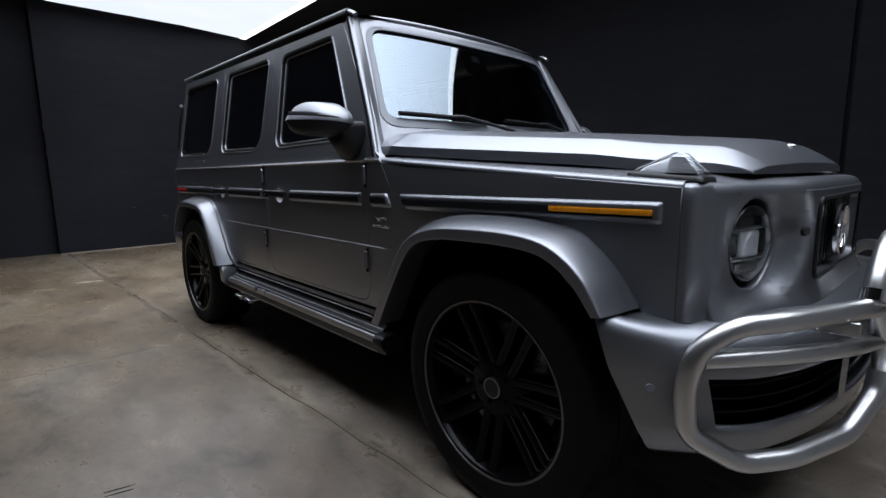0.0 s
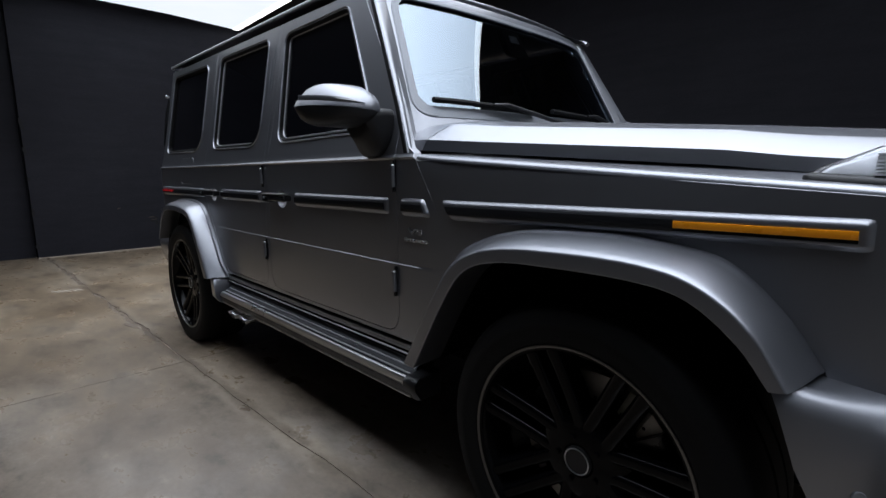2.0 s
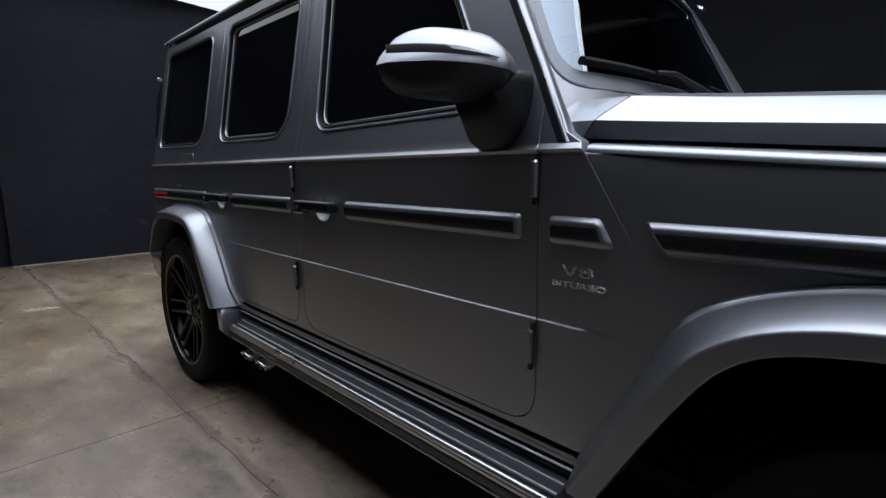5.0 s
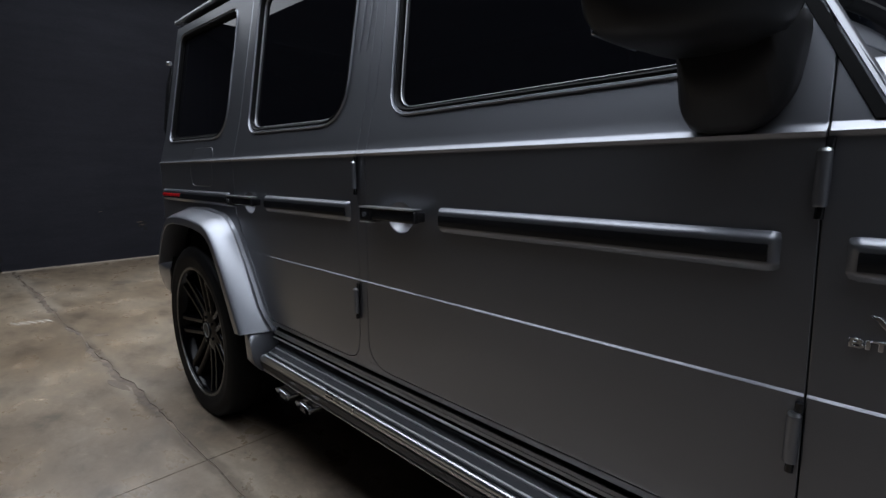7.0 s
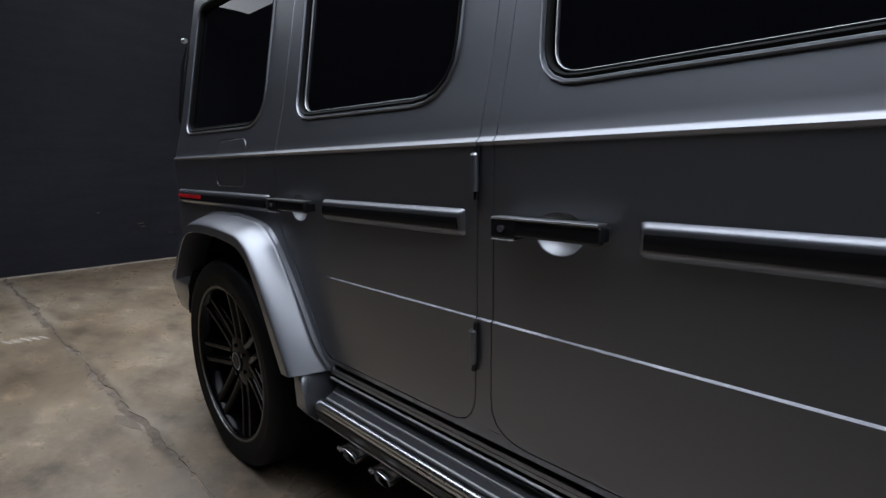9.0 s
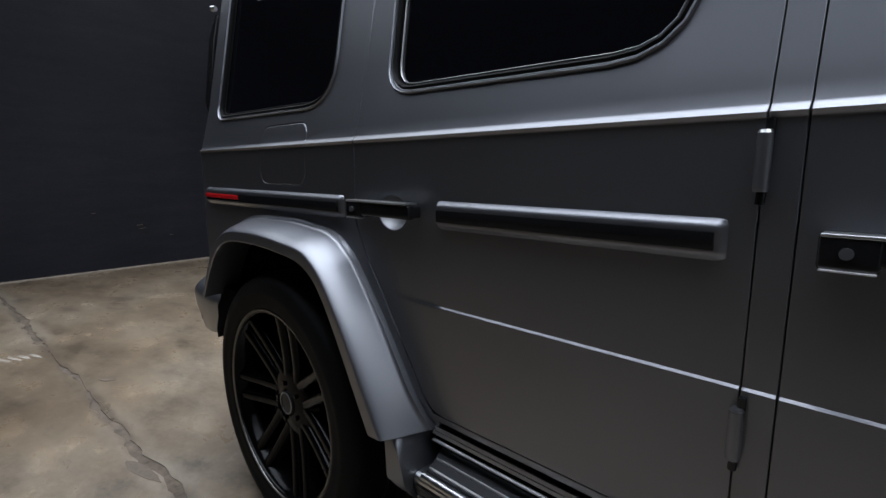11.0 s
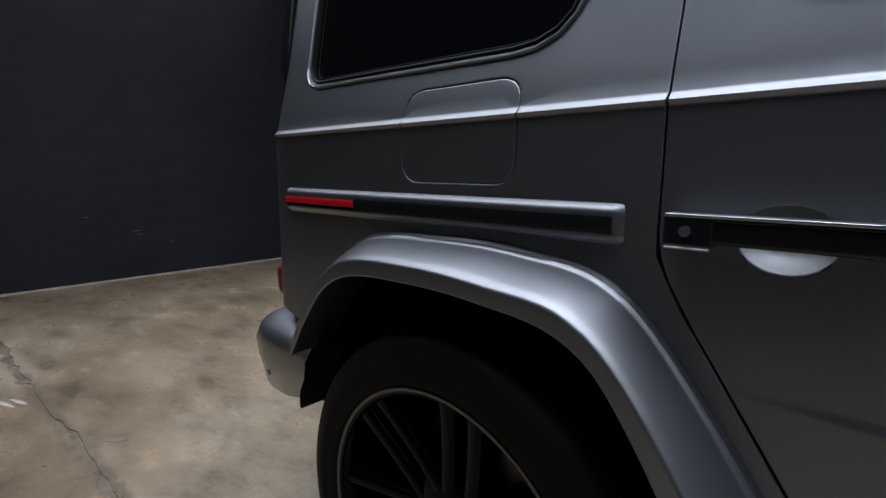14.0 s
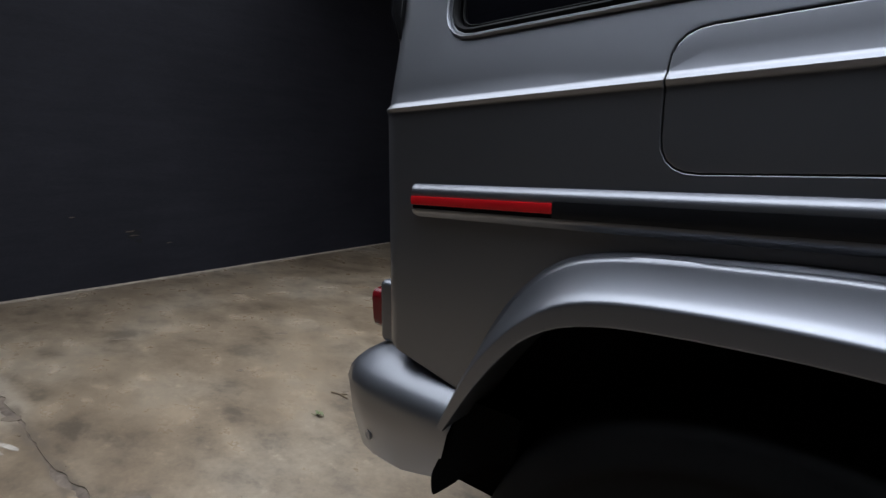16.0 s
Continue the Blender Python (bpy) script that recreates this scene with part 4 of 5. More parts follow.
def bonnet():
    side = lambda x: 0.790 - 0.176 * (x + 0.645)
    low = lambda x: float(np.interp(x, [-0.645, 0.20, 0.33, 0.66], [1.159, 1.098, 1.084, 1.063]))
    high = lambda x: float(np.interp(x, [-0.645, 0.20, 0.66], [0.039, 0.040, 0.028]))
    crown = lambda x: float(np.interp(x, [-0.645, -0.27, 0.19, 0.58], [1.276, 1.252, 1.211, 1.172]))

    def half(x):
        y0, z0, h, zc = side(x), low(x), high(x), crown(x)
        yr = y0 - 0.086
        zr = z0 + h + float(np.interp(x, [-0.645, 0.58], [0.046, 0.041]))
        row = [(y0, z0), (y0, z0 + h * 0.5), (y0 - 0.002, z0 + h - 0.005), (y0 - 0.008, z0 + h)]
        for f in (0.25, 0.5, 0.75, 0.94):
            y = y0 - 0.008 + (yr - y0 + 0.008) * f
            row.append((y, z0 + h + (zr - z0 - h) * f + 0.002 * math.sin(math.pi * f)))
        zc = max(zc, zr + 0.008)
        row += [(yr, zr), (yr - 0.010, zr + 0.001), (yr - 0.024, zr + 0.004), (yr - 0.12, zr + (zc - zr) * 0.55), (yr * 0.45, zr + (zc - zr) * 0.9)]
        return row, zc

    def section(x, h, zc, slant):
        """One cross-section; slant carries the upper points forward."""
        z0, z1 = h[0][1], h[8][1]
        fwd = [x + 0.055 * slant * min(1.0, max(0.0, (z - z0) / (z1 - z0))) for _, z in h]
        left = [(f, -y, z) for f, (y, z) in zip(fwd, h)]
        right = [(f, y, z) for f, (y, z) in zip(fwd, h)]
        return left + [(fwd[-1], 0.0, zc)] + right[::-1]

    rows = []
    stations = [-0.645 + 1.135 * k / 24 for k in range(25)]
    for x in stations:
        h, zc = half(x)
        rows.append(section(x, h, zc, max(0.0, 1 - (x + 0.645) / 0.22)))
    # the nose rolls down to the front edge
    last, floor_z = rows[-1], 1.068
    for t, drop in [(0.97 * k / 10, 0.0) for k in range(1, 11)] + [(0.992, 0.003), (1.0, 0.009), (1.0, 1.0)]:
        row = []
        for x, y, z in last:
            tip = 0.648 - 0.10 * y * y
            end = floor_z + (z - floor_z) * 0.30
            zz = z + (end - z) * min(1.0, t / 0.97) ** 1.7
            row.append((x + (tip - x) * t, y * (1 - 0.05 * t), floor_z if drop == 1.0 else max(floor_z, zz - drop)))
        rows.append(row)
    cowl = []
    for x in (-0.80, -0.74, -0.69, -0.6485):
        h, zc = half(max(x, -0.645))
        lift = 0.02 * max(0.0, -0.645 - x)
        cowl.append(section(x, [(y, z + lift) for y, z in h], zc + lift, 1.0 if x > -0.66 else 0.6))
    part("cowl_top", loft(cowl), PAINT, suv, "satin grey cowl strip below the windscreen", sharp=24)
    part("bonnet", loft(rows), PAINT, suv, "closed raised bonnet with a central ridge", sharp=19)
    bm = bmesh.new()
    bmesh.ops.create_uvsphere(bm, u_segments=20, v_segments=8, radius=0.030, matrix=Matrix.Translation((0.555, 0.0, 1.158)) @ Matrix.Diagonal((1, 1, 0.25, 1)))
    part("bonnet_badge", bm, CHROME, suv, "small round chrome badge")
    part("shut_line", block(-0.60, 0.56, -0.52, 0.52, 1.00, 1.056, 0), LINER, suv, "dark bonnet shut line", weighted=False)


bonnet()


def screen_at(y, z):
    """A point on the windscreen's plane, a little bowed."""
    return Vector((-0.655 - 0.548 * (z - 1.270) - 0.05 * y * y - 0.19 * y ** 4 - 3.0 * max(0.0, abs(y) - 0.70) ** 2, y, z))


def windscreen():
    frame_out = [(-0.818, 1.160), (0.818, 1.160), (0.712, 1.795), (-0.712, 1.795)]
    hole = rounded([(-0.735, 1.285), (0.735, 1.285), (0.655, 1.755), (-0.655, 1.755)], 0.075, 6)
    cuts = [-0.72 + 0.06 * k for k in range(25)]
    fr = part("screen_frame", sheet(frame_out, screen_at, (-0.87, 0, -0.48), [hole], cuts, [1.2, 1.5], 0.008, 0.05), PAINT, suv, "satin grey windscreen surround")
    back = Vector((-0.012 * 0.87, 0, -0.012 * 0.48))
    band = rounded([(-0.713, 1.314), (0.713, 1.314), (0.640, 1.749), (-0.640, 1.749)], 0.07, 6)
    part("windscreen", sheet(hole, lambda u, v: screen_at(u, v) + back, (-0.87, 0, -0.48), (), cuts, [1.4, 1.55, 1.7], 0.002, 0.006, -0.01), SCREEN, fr, "tinted heat-reflecting windscreen")
    part("screen_seal", tube([screen_at(*p) for p in hole], 0.006, 8, True, flat=0.5), BORDER, fr, "grey rubber seal")
    part("screen_band", sheet(hole, lambda u, v: screen_at(u, v) - back * 0.15, (-0.87, 0, -0.48), [band], cuts, (), 0.002, 0.006, -0.006), BORDER, fr, "grey border strip round the glass")
    # camera pod behind the glass
    part("camera_pod", loft([[screen_at(y, z) + Vector((-d, 0, 0)) for y, z in rounded([(-0.07, 1.60), (0.07, 1.60), (0.06, 1.735), (-0.06, 1.735)], 0.03, 3)] for d in (0.03, 0.055, 0.06)], close_cols=True, caps=True), PLASTIC, fr, "black camera pod behind the glass")
    part("pod_window", loft([[screen_at(y, z) + Vector((-d, 0, 0)) for y, z in ((-0.03, 1.665), (0.03, 1.665), (0.024, 1.70), (-0.024, 1.70))] for d in (0.024, 0.03)], close_cols=True, caps=True), LOUVRE, fr)
    for y, z in ((0.60, 1.60), (0.63, 1.42)):
        part("sticker", loft([[screen_at(y + a, z + b) + Vector((-0.018, 0, 0)) for a, b in ((-0.014, -0.024), (0.014, -0.024), (0.014, 0.024), (-0.014, 0.024))] for _ in range(1)] + [[screen_at(y + a, z + b) + Vector((-0.021, 0, 0)) for a, b in ((-0.014, -0.024), (0.014, -0.024), (0.014, 0.024), (-0.014, 0.024))]], close_cols=True, caps=True), LOUVRE, fr, "small pale sticker behind the glass")
    # wipers
    n = Vector((0.87, 0, 0.48))
    for y0, y1, pivot in ((-0.66, -0.16, 0.02), (-0.02, 0.50, 0.58)):
        arm_pts = [screen_at(pivot, 1.255) + n * 0.03, screen_at(pivot - 0.06, 1.265) + n * 0.045, screen_at((y0 + y1) / 2 + 0.06, 1.318) + n * 0.045, screen_at((y0 + y1) / 2, 1.322) + n * 0.032]
        w = part("wiper", tube(arm_pts, [0.018, 0.015, 0.012, 0.010], 8, flat=0.6), PLASTIC, fr, "black wiper arm")
        blade = [screen_at(y0 + (y1 - y0) * k / 8, 1.334 - 0.02 * k / 8) + n * (0.016 + 0.004 * math.sin(math.pi * k / 8)) for k in range(9)]
        part("wiper_blade", tube(blade, 0.013, 8, flat=0.8), RUBBER, w, "black wiper blade")
        part("wiper_cap", tube([screen_at(pivot, 1.250), screen_at(pivot, 1.250) + n * 0.04], [0.017, 0.013], 12), PLASTIC, w)
    part("washer_nozzle", block(-0.60, -0.575, -0.46, -0.42, 1.236, 1.250, 0.003), PLASTIC, suv)
    # side pillars of the screen: a rounded post with a black drip channel behind it
    for s in (-1, 1):
        post, channel = [], []
        for k in range(9):
            t = k / 8
            z = 1.150 + 0.640 * t
            a = screen_at(0.765 - 0.088 * t, z)
            ox = -0.646 - 0.360 * t
            oy = half_width(ox, z)
            b = Vector((ox, oy, z))
            m = (Vector((a.x, a.y, z)) + b) / 2
            post.append([(a.x - 0.004, s * (a.y - 0.01), z), (a.x + 0.008, s * a.y, z), (m.x + 0.008, s * (m.y + 0.002), z), (b.x + 0.012, s * (b.y - 0.012), z), (b.x + 0.008, s * (b.y - 0.001), z), (b.x + 0.001, s * (b.y + 0.002), z), (b.x - 0.003, s * (b.y - 0.004), z)])
            channel.append([(ox + d, s * (half_width(ox + d, z) + o), z) for d, o in ((-0.002, -0.004), (-0.004, 0.0025), (-0.019, 0.0025), (-0.022, -0.004))])
        part("screen_pillar", loft(post), PAINT, fr, sharp=80)
        part("pillar_channel", loft(channel), RUBBER, fr, "black drip channel along the pillar", weighted=False)


windscreen()


def roof():
    rows = []
    for k in range(15):
        t = k / 14
        x = -0.975 - (3.555 - 0.975) * t
        end = min(t, 1 - t) * 14
        drop = 0.085 * (1 - min(1.0, end / 3.2)) ** 2
        edge = roof_line(x) + 0.012
        row = []
        for j in range(13):
            y = -0.715 + 1.43 * j / 12
            crown = 0.068 * (1 - abs(y / 0.715) ** 3.2) + 0.015 * (1 - (y / 0.715) ** 2)
            row.append((x, y, edge + max(0.0, crown - drop * (1 if abs(y) < 0.7 else 0))))
        rows.append(row)
    part("roof", loft(rows), PAINT, suv, "satin grey roof skin", sharp=70)
    part("roof_lip", tube([(-0.965 - 0.07 * (y / 0.7) ** 2, y, 1.808 + 0.002 * (1 - (y / 0.7) ** 2)) for y in [-0.694 + 1.388 * k / 12 for k in range(13)]], [0.005, 0.011] + [0.015] * 9 + [0.011, 0.005], 10, flat=0.9), PAINT, suv, "front roof gutter")
    # floor, bulkhead, seats' mass and the closed tail
    part("cabin_floor", block(-3.50, -0.66, -0.79, 0.79, 0.42, 0.50), LINER, suv, weighted=False)
    part("dashboard", block(-1.05, -0.72, -0.78, 0.78, 0.9, 1.235, 0.04), INSIDE, suv, "black dashboard")
    for y in (-0.38, 0.38):
        seat = part("seat", loft([[(x, y + q, z) for q in (-0.24, -0.2, 0.2, 0.24)] for x, z in ((-1.35, 0.72), (-1.85, 0.70), (-1.95, 0.78), (-2.05, 1.32), (-1.98, 1.36), (-1.90, 1.30), (-1.78, 0.86), (-1.35, 0.86))], close_rows=True), INSIDE, suv, "black front seat")
    part("rear_bench", block(-2.95, -2.55, -0.68, 0.68, 0.7, 1.32, 0.06), INSIDE, suv, "black rear bench")
    part("underbody", block(-3.45, 0.45, -0.46, 0.46, 0.30, 0.44, 0.02), LINER, suv, "dark underbody", weighted=False)
    tail = sheet([(-0.815, 0.70), (0.815, 0.70), (0.815, 1.14), (0.690, 1.85), (-0.690, 1.85), (-0.815, 1.14)], lambda u, v: Vector((-3.571 - 0.016 * (1 - (u / 0.82) ** 2), u, v)), (1, 0, 0), [rounded([(-0.58, 1.25), (0.58, 1.25), (0.54, 1.74), (-0.54, 1.74)], 0.06)], [-0.6, -0.3, 0, 0.3, 0.6], [1.14], 0.008, 0.03)
    tg = part("tailgate", tail, PAINT, suv, "closed rear door")
    part("rear_glass", sheet(rounded([(-0.60, 1.23), (0.60, 1.23), (0.56, 1.76), (-0.56, 1.76)], 0.06), lambda u, v: Vector((-3.575, u, v)), (1, 0, 0), r=0.003, thick=0.008), PRIVACY, tg, "black tinted rear window")
    # upright bar at the tail's corner that stands proud of the side glass
    for s in (-1, 1):
        part("corner_seal", tube([(-3.556, s * 0.800, 1.27), (-3.562, s * 0.798, 1.32), (-3.566, s * 0.765, 1.55), (-3.566, s * 0.745, 1.64)], [0.006, 0.016, 0.016, 0.008], 8), BLACK, tg, "black upright seal")
        lamp = part("tail_lamp", loft([[(x, s * y, z) for y, z in rounded([(0.62, 0.690), (0.800, 0.690), (0.804, 0.776), (0.62, 0.776)], 0.02, 3)] for x in (-3.566, -3.640, -3.650)], close_cols=True, caps=True), MAROON, suv, "red rear lamp")
        part("lamp_base", block(-3.625, -3.566, *sorted((s * 0.60, s * 0.806)), 0.665, 0.800, 0.012), PAINT, lamp)


roof()


# ---- nose ----
def button(pos, normal, radius, depth):
    """A low round button that sits on a surface."""
    bm = lathe([(radius, 0.004), (radius, -depth * 0.6), (radius * 0.85, -depth), (radius * 0.8, -depth * 0.8), (0.0, -depth)], 20)
    q = Vector(normal).to_track_quat("-Y", "Z").to_matrix().to_4x4()
    bmesh.ops.transform(bm, matrix=Matrix.Translation(pos) @ q, verts=bm.verts)
    return bm


def nose():
    def place(u, v):
        d = math.hypot(abs(u) - 0.548, v - 0.888)
        bowl = 0.622 - 0.16 * (abs(u) - 0.548)
        low = max(0.0, (0.888 - v) / max(d, 1e-6))
        f = step(0.121, 0.202 - 0.046 * low, d)
        return Vector((bowl + (face_x(u) - bowl) * f + 0.012 * (v - 0.88) + 4.5 * max(0.0, 0.795 - v) ** 2, u, v))

    lamps = []
    for s in (-1, 1):
        lamps.append([(s * 0.548 + 0.119 * math.cos(a), 0.888 + 0.119 * math.sin(a)) for a in [2 * math.pi * k / 32 for k in range(32)]])
    grille_hole = rounded([(-0.318, 0.775), (0.318, 0.775), (0.330, 1.000), (-0.330, 1.000)], 0.03)
    outline = [(-0.742, 0.712), (0.742, 0.712), (0.742, 1.026), (-0.742, 1.026)]
    rings = []
    for s in (-1, 1):
        for q in (0.126, 0.134, 0.142, 0.152, 0.163, 0.174):
            ring = [(s * 0.548 + q * math.cos(a), 0.888 + q * math.sin(a)) for a in [2 * math.pi * k / 32 for k in range(32)]]
            if all(0.716 < v < 1.02 and abs(u) < 0.738 and not inside((u, v), grille_hole) for u, v in ring):
                rings.append(ring)
    cuts = [-0.74 + 0.02 * k for k in range(75)]
    mask = part("front_mask", sheet(outline, place, (-1, 0, 0), lamps + [grille_hole], cuts, [0.73 + 0.02 * k for k in range(15)], 0.006, 0.06, extra=rings), PAINT, suv, "satin grey front panel round the lamps", weighted=False, sharp=60)
    # top closing strip of the mask
    rows = []
    for k in range(33):
        y = -0.742 + 1.484 * k / 32
        f = face_x(y)
        rows.append([(f - 0.001, y, 1.016), (f - 0.003, y, 1.028), (f - 0.009, y, 1.040), (f - 0.020, y, 1.049), (f - 0.04, y, 1.055), (0.55, y, 1.064), (0.50, y, 1.072), (0.42, y, 1.076)])
    part("mask_top", loft(rows), PAINT, mask, sharp=70)
    # corner skins between mask and fender
    for s in (-1, 1):
        rows = []
        for z in (0.715, 0.80, 0.90, 1.00, 1.024, 1.040, 1.050):
            inset = 0.0 if z <= 1.024 else (z - 1.024) * 0.45
            w = half_width(0.54, 1.0) - inset
            rows.append([(x - inset, s * min(w, y), z) for x, y in ((0.5362, 0.8058), (0.5475, 0.8046), (0.5570, 0.7995), (0.5650, 0.7910), (0.5722, 0.7790), (0.5780, 0.7640), (0.5836, 0.7440), (0.5866, 0.7345))])
        k = len(rows)
        rows.append([(0.541 + 0.003 * k, s * 0.70, 1.062 - 0.0003 * k) for k in range(8)])
        part("mask_corner", loft(rows), PAINT, mask, sharp=70)
    # headlamps
    for s in (-1, 1):
        c = Vector((0.607, s * 0.548, 0.888))
        turn = Matrix.Translation(c) @ Euler((0, 0, radians(90 + s * 11))).to_matrix().to_4x4() @ Matrix.Diagonal((0.92, 0.7, 0.92, 1))
        def lathed(profile, seg=40):
            bm = lathe(profile, seg)
            bmesh.ops.transform(bm, matrix=turn, verts=bm.verts)
            return bm
        def boxed(x0, x1, y0, y1, z0, z1, bevel):
            bm = block(x0, x1, y0, y1, z0, z1, bevel)
            bmesh.ops.transform(bm, matrix=turn, verts=bm.verts)
            return bm
        head = part("headlamp", lathed([(0.140, 0.034), (0.122, 0.014), (0.1145, -0.002), (0.112, -0.010), (0.110, -0.006), (0.106, 0.060), (0.0, 0.065)]), LINER, suv, "round headlamp with clear cover")
        part("lamp_ring", lathed([(0.1095, -0.008), (0.1085, -0.014), (0.1045, -0.013), (0.099, 0.008), (0.092, 0.024)]), ALLOY, head, "pale daylight ring")
        part("reflector", lathed([(0.094, 0.020), (0.075, 0.035), (0.04, 0.048), (0.0, 0.05)]), ALLOY, head, "bright reflector bowl")
        for z0, z1 in ((0.038, 0.046), (-0.050, -0.042)):
            part("lamp_bar", boxed(-0.095, 0.095, -0.008, 0.030, z0 + 0.002, z1 - 0.001, 0.001), ALLOY, head, "thin bright cross bar")
        part("lamp_projector", boxed(-0.046, 0.056, -0.010, 0.040, -0.042, 0.038, 0.012), LOUVRE, head, "frosted middle lens")
        for x0, x1, z0, z1 in ((-0.066, 0.066, 0.050, 0.078), (-0.060, 0.060, -0.082, -0.056), (-0.092, -0.056, -0.034, 0.030), (0.064, 0.094, -0.034, 0.030)):
            part("lamp_baffle", boxed(x0, x1, -0.006, 0.040, z0, z1, 0.006), BLACK if z1 > 0 else ALLOY, head)
        part("lamp_cover", lathed([(0.110, -0.012), (0.104, -0.022), (0.08, -0.030), (0.045, -0.035), (0.001, -0.036)]), LENS, head, "clear lamp cover").visible_shadow = False
    # grille with upright bars
    g = part("grille", sheet(rounded([(-0.328, 0.768), (0.328, 0.768), (0.340, 1.006), (-0.340, 1.006)], 0.03), lambda u, v: Vector((face_x(u) - 0.05, u, v)), (-1, 0, 0), ucuts=[-0.3, 0, 0.3], r=0.003, thick=0.02), LINER, suv, "black radiator grille with chrome uprights")
    part("grille_frame", tube([place(*p) + Vector((0.002, 0, 0)) for p in grille_hole], 0.006, 8, True), PLASTIC, g)
    for k in range(15):
        y = -0.294 + 0.588 * k / 14
        part("grille_bar", block(face_x(y) - 0.045, face_x(y) - 0.026, y - 0.006, y + 0.006, 0.782, 0.996, 0.003), BLACK, g)
    part("grille_star", lathe_x(face_x(0) - 0.004, 0.0, 0.885, 0.085), CHROME, g, "round chrome emblem")
    # parking sensor beside the grille
    for s in (-1, 1):
        part("parking_sensor", button((face_x(0.405), s * 0.405, 0.915), (0.92, s * 0.39, 0), 0.014, 0.005), PLASTIC, mask, "black sensor button")
    # indicator housings on the fenders
    for s in (-1, 1):
        base_z = lambda x: 1.142 - 0.0785 * (x + 0.575)
        def shape(grow, z_up, k):
            x0, x1 = 0.385 - grow, 0.563 + grow
            y0, y1 = 0.690 - grow, 0.770 + grow
            return [(x, s * y, base_z(x) + z_up) for x, y in rounded([(x0 + k * 0.090, y0 + k * 0.022), (x1 - k * 0.052, y0 + k * 0.022), (x1 - k * 0.050, y1 - k * 0.030), (x0 + k * 0.098, y1 - k * 0.030)], 0.014, 3)]
        ind = part("indicator", loft([shape(0.008, 0.0, 0), shape(0.006, 0.010, 0), shape(-0.004, 0.016, 0.0)], close_cols=True, caps=True), PLASTIC, suv, "clear indicator housing on the fender")
        part("indicator_lens", loft([shape(-0.005, 0.015, 0.0), shape(-0.004, 0.024, 0.1), shape(0, 0.062, 0.90), shape(0, 0.067, 1.0)], close_cols=True, caps=True), LENS, ind, "clear ribbed lens").visible_shadow = False
        part("indicator_core", loft([shape(-0.012, 0.016, 0.05), shape(-0.010, 0.026, 0.18), shape(-0.006, 0.056, 0.90)], close_cols=True, caps=True), LOUVRE, ind)
        for k in range(7):
            z, f = 0.020 + 0.0058 * k, 0.07 + 0.12 * k
            x0, x1 = 0.478, 0.555 - 0.054 * f
            part("indicator_rib", block(x0, x1, *sorted((s * (0.690 + 0.022 * f), s * (0.771 - 0.030 * f))), base_z(0.52) + z, base_z(0.52) + z + 0.0030), LOUVRE, ind)


def lathe_x(x, y, z, r):
    bm = lathe([(r, 0.0), (r, -0.010), (r - 0.006, -0.015), (r - 0.014, -0.010), (r - 0.016, -0.004), (0.012, -0.006), (0.0, -0.008)], 32)
    bmesh.ops.transform(bm, matrix=Matrix.Translation((x, y, z)) @ Euler((0, 0, radians(90))).to_matrix().to_4x4(), verts=bm.verts)
    return bm


nose()


# ---- bumpers and brush guard ----
PLAN = [(0.400, 0.955), (0.50, 0.905), (0.62, 0.820), (0.72, 0.700), (0.79, 0.50), (0.83, 0.25), (0.84, 0.0)]


def plan_line(count=12):
    half = even(smooth_line([Vector((x, -y)) for x, y in PLAN], 6), count)
    return half + [Vector((p.x, -p.y)) for p in half[-2::-1]]


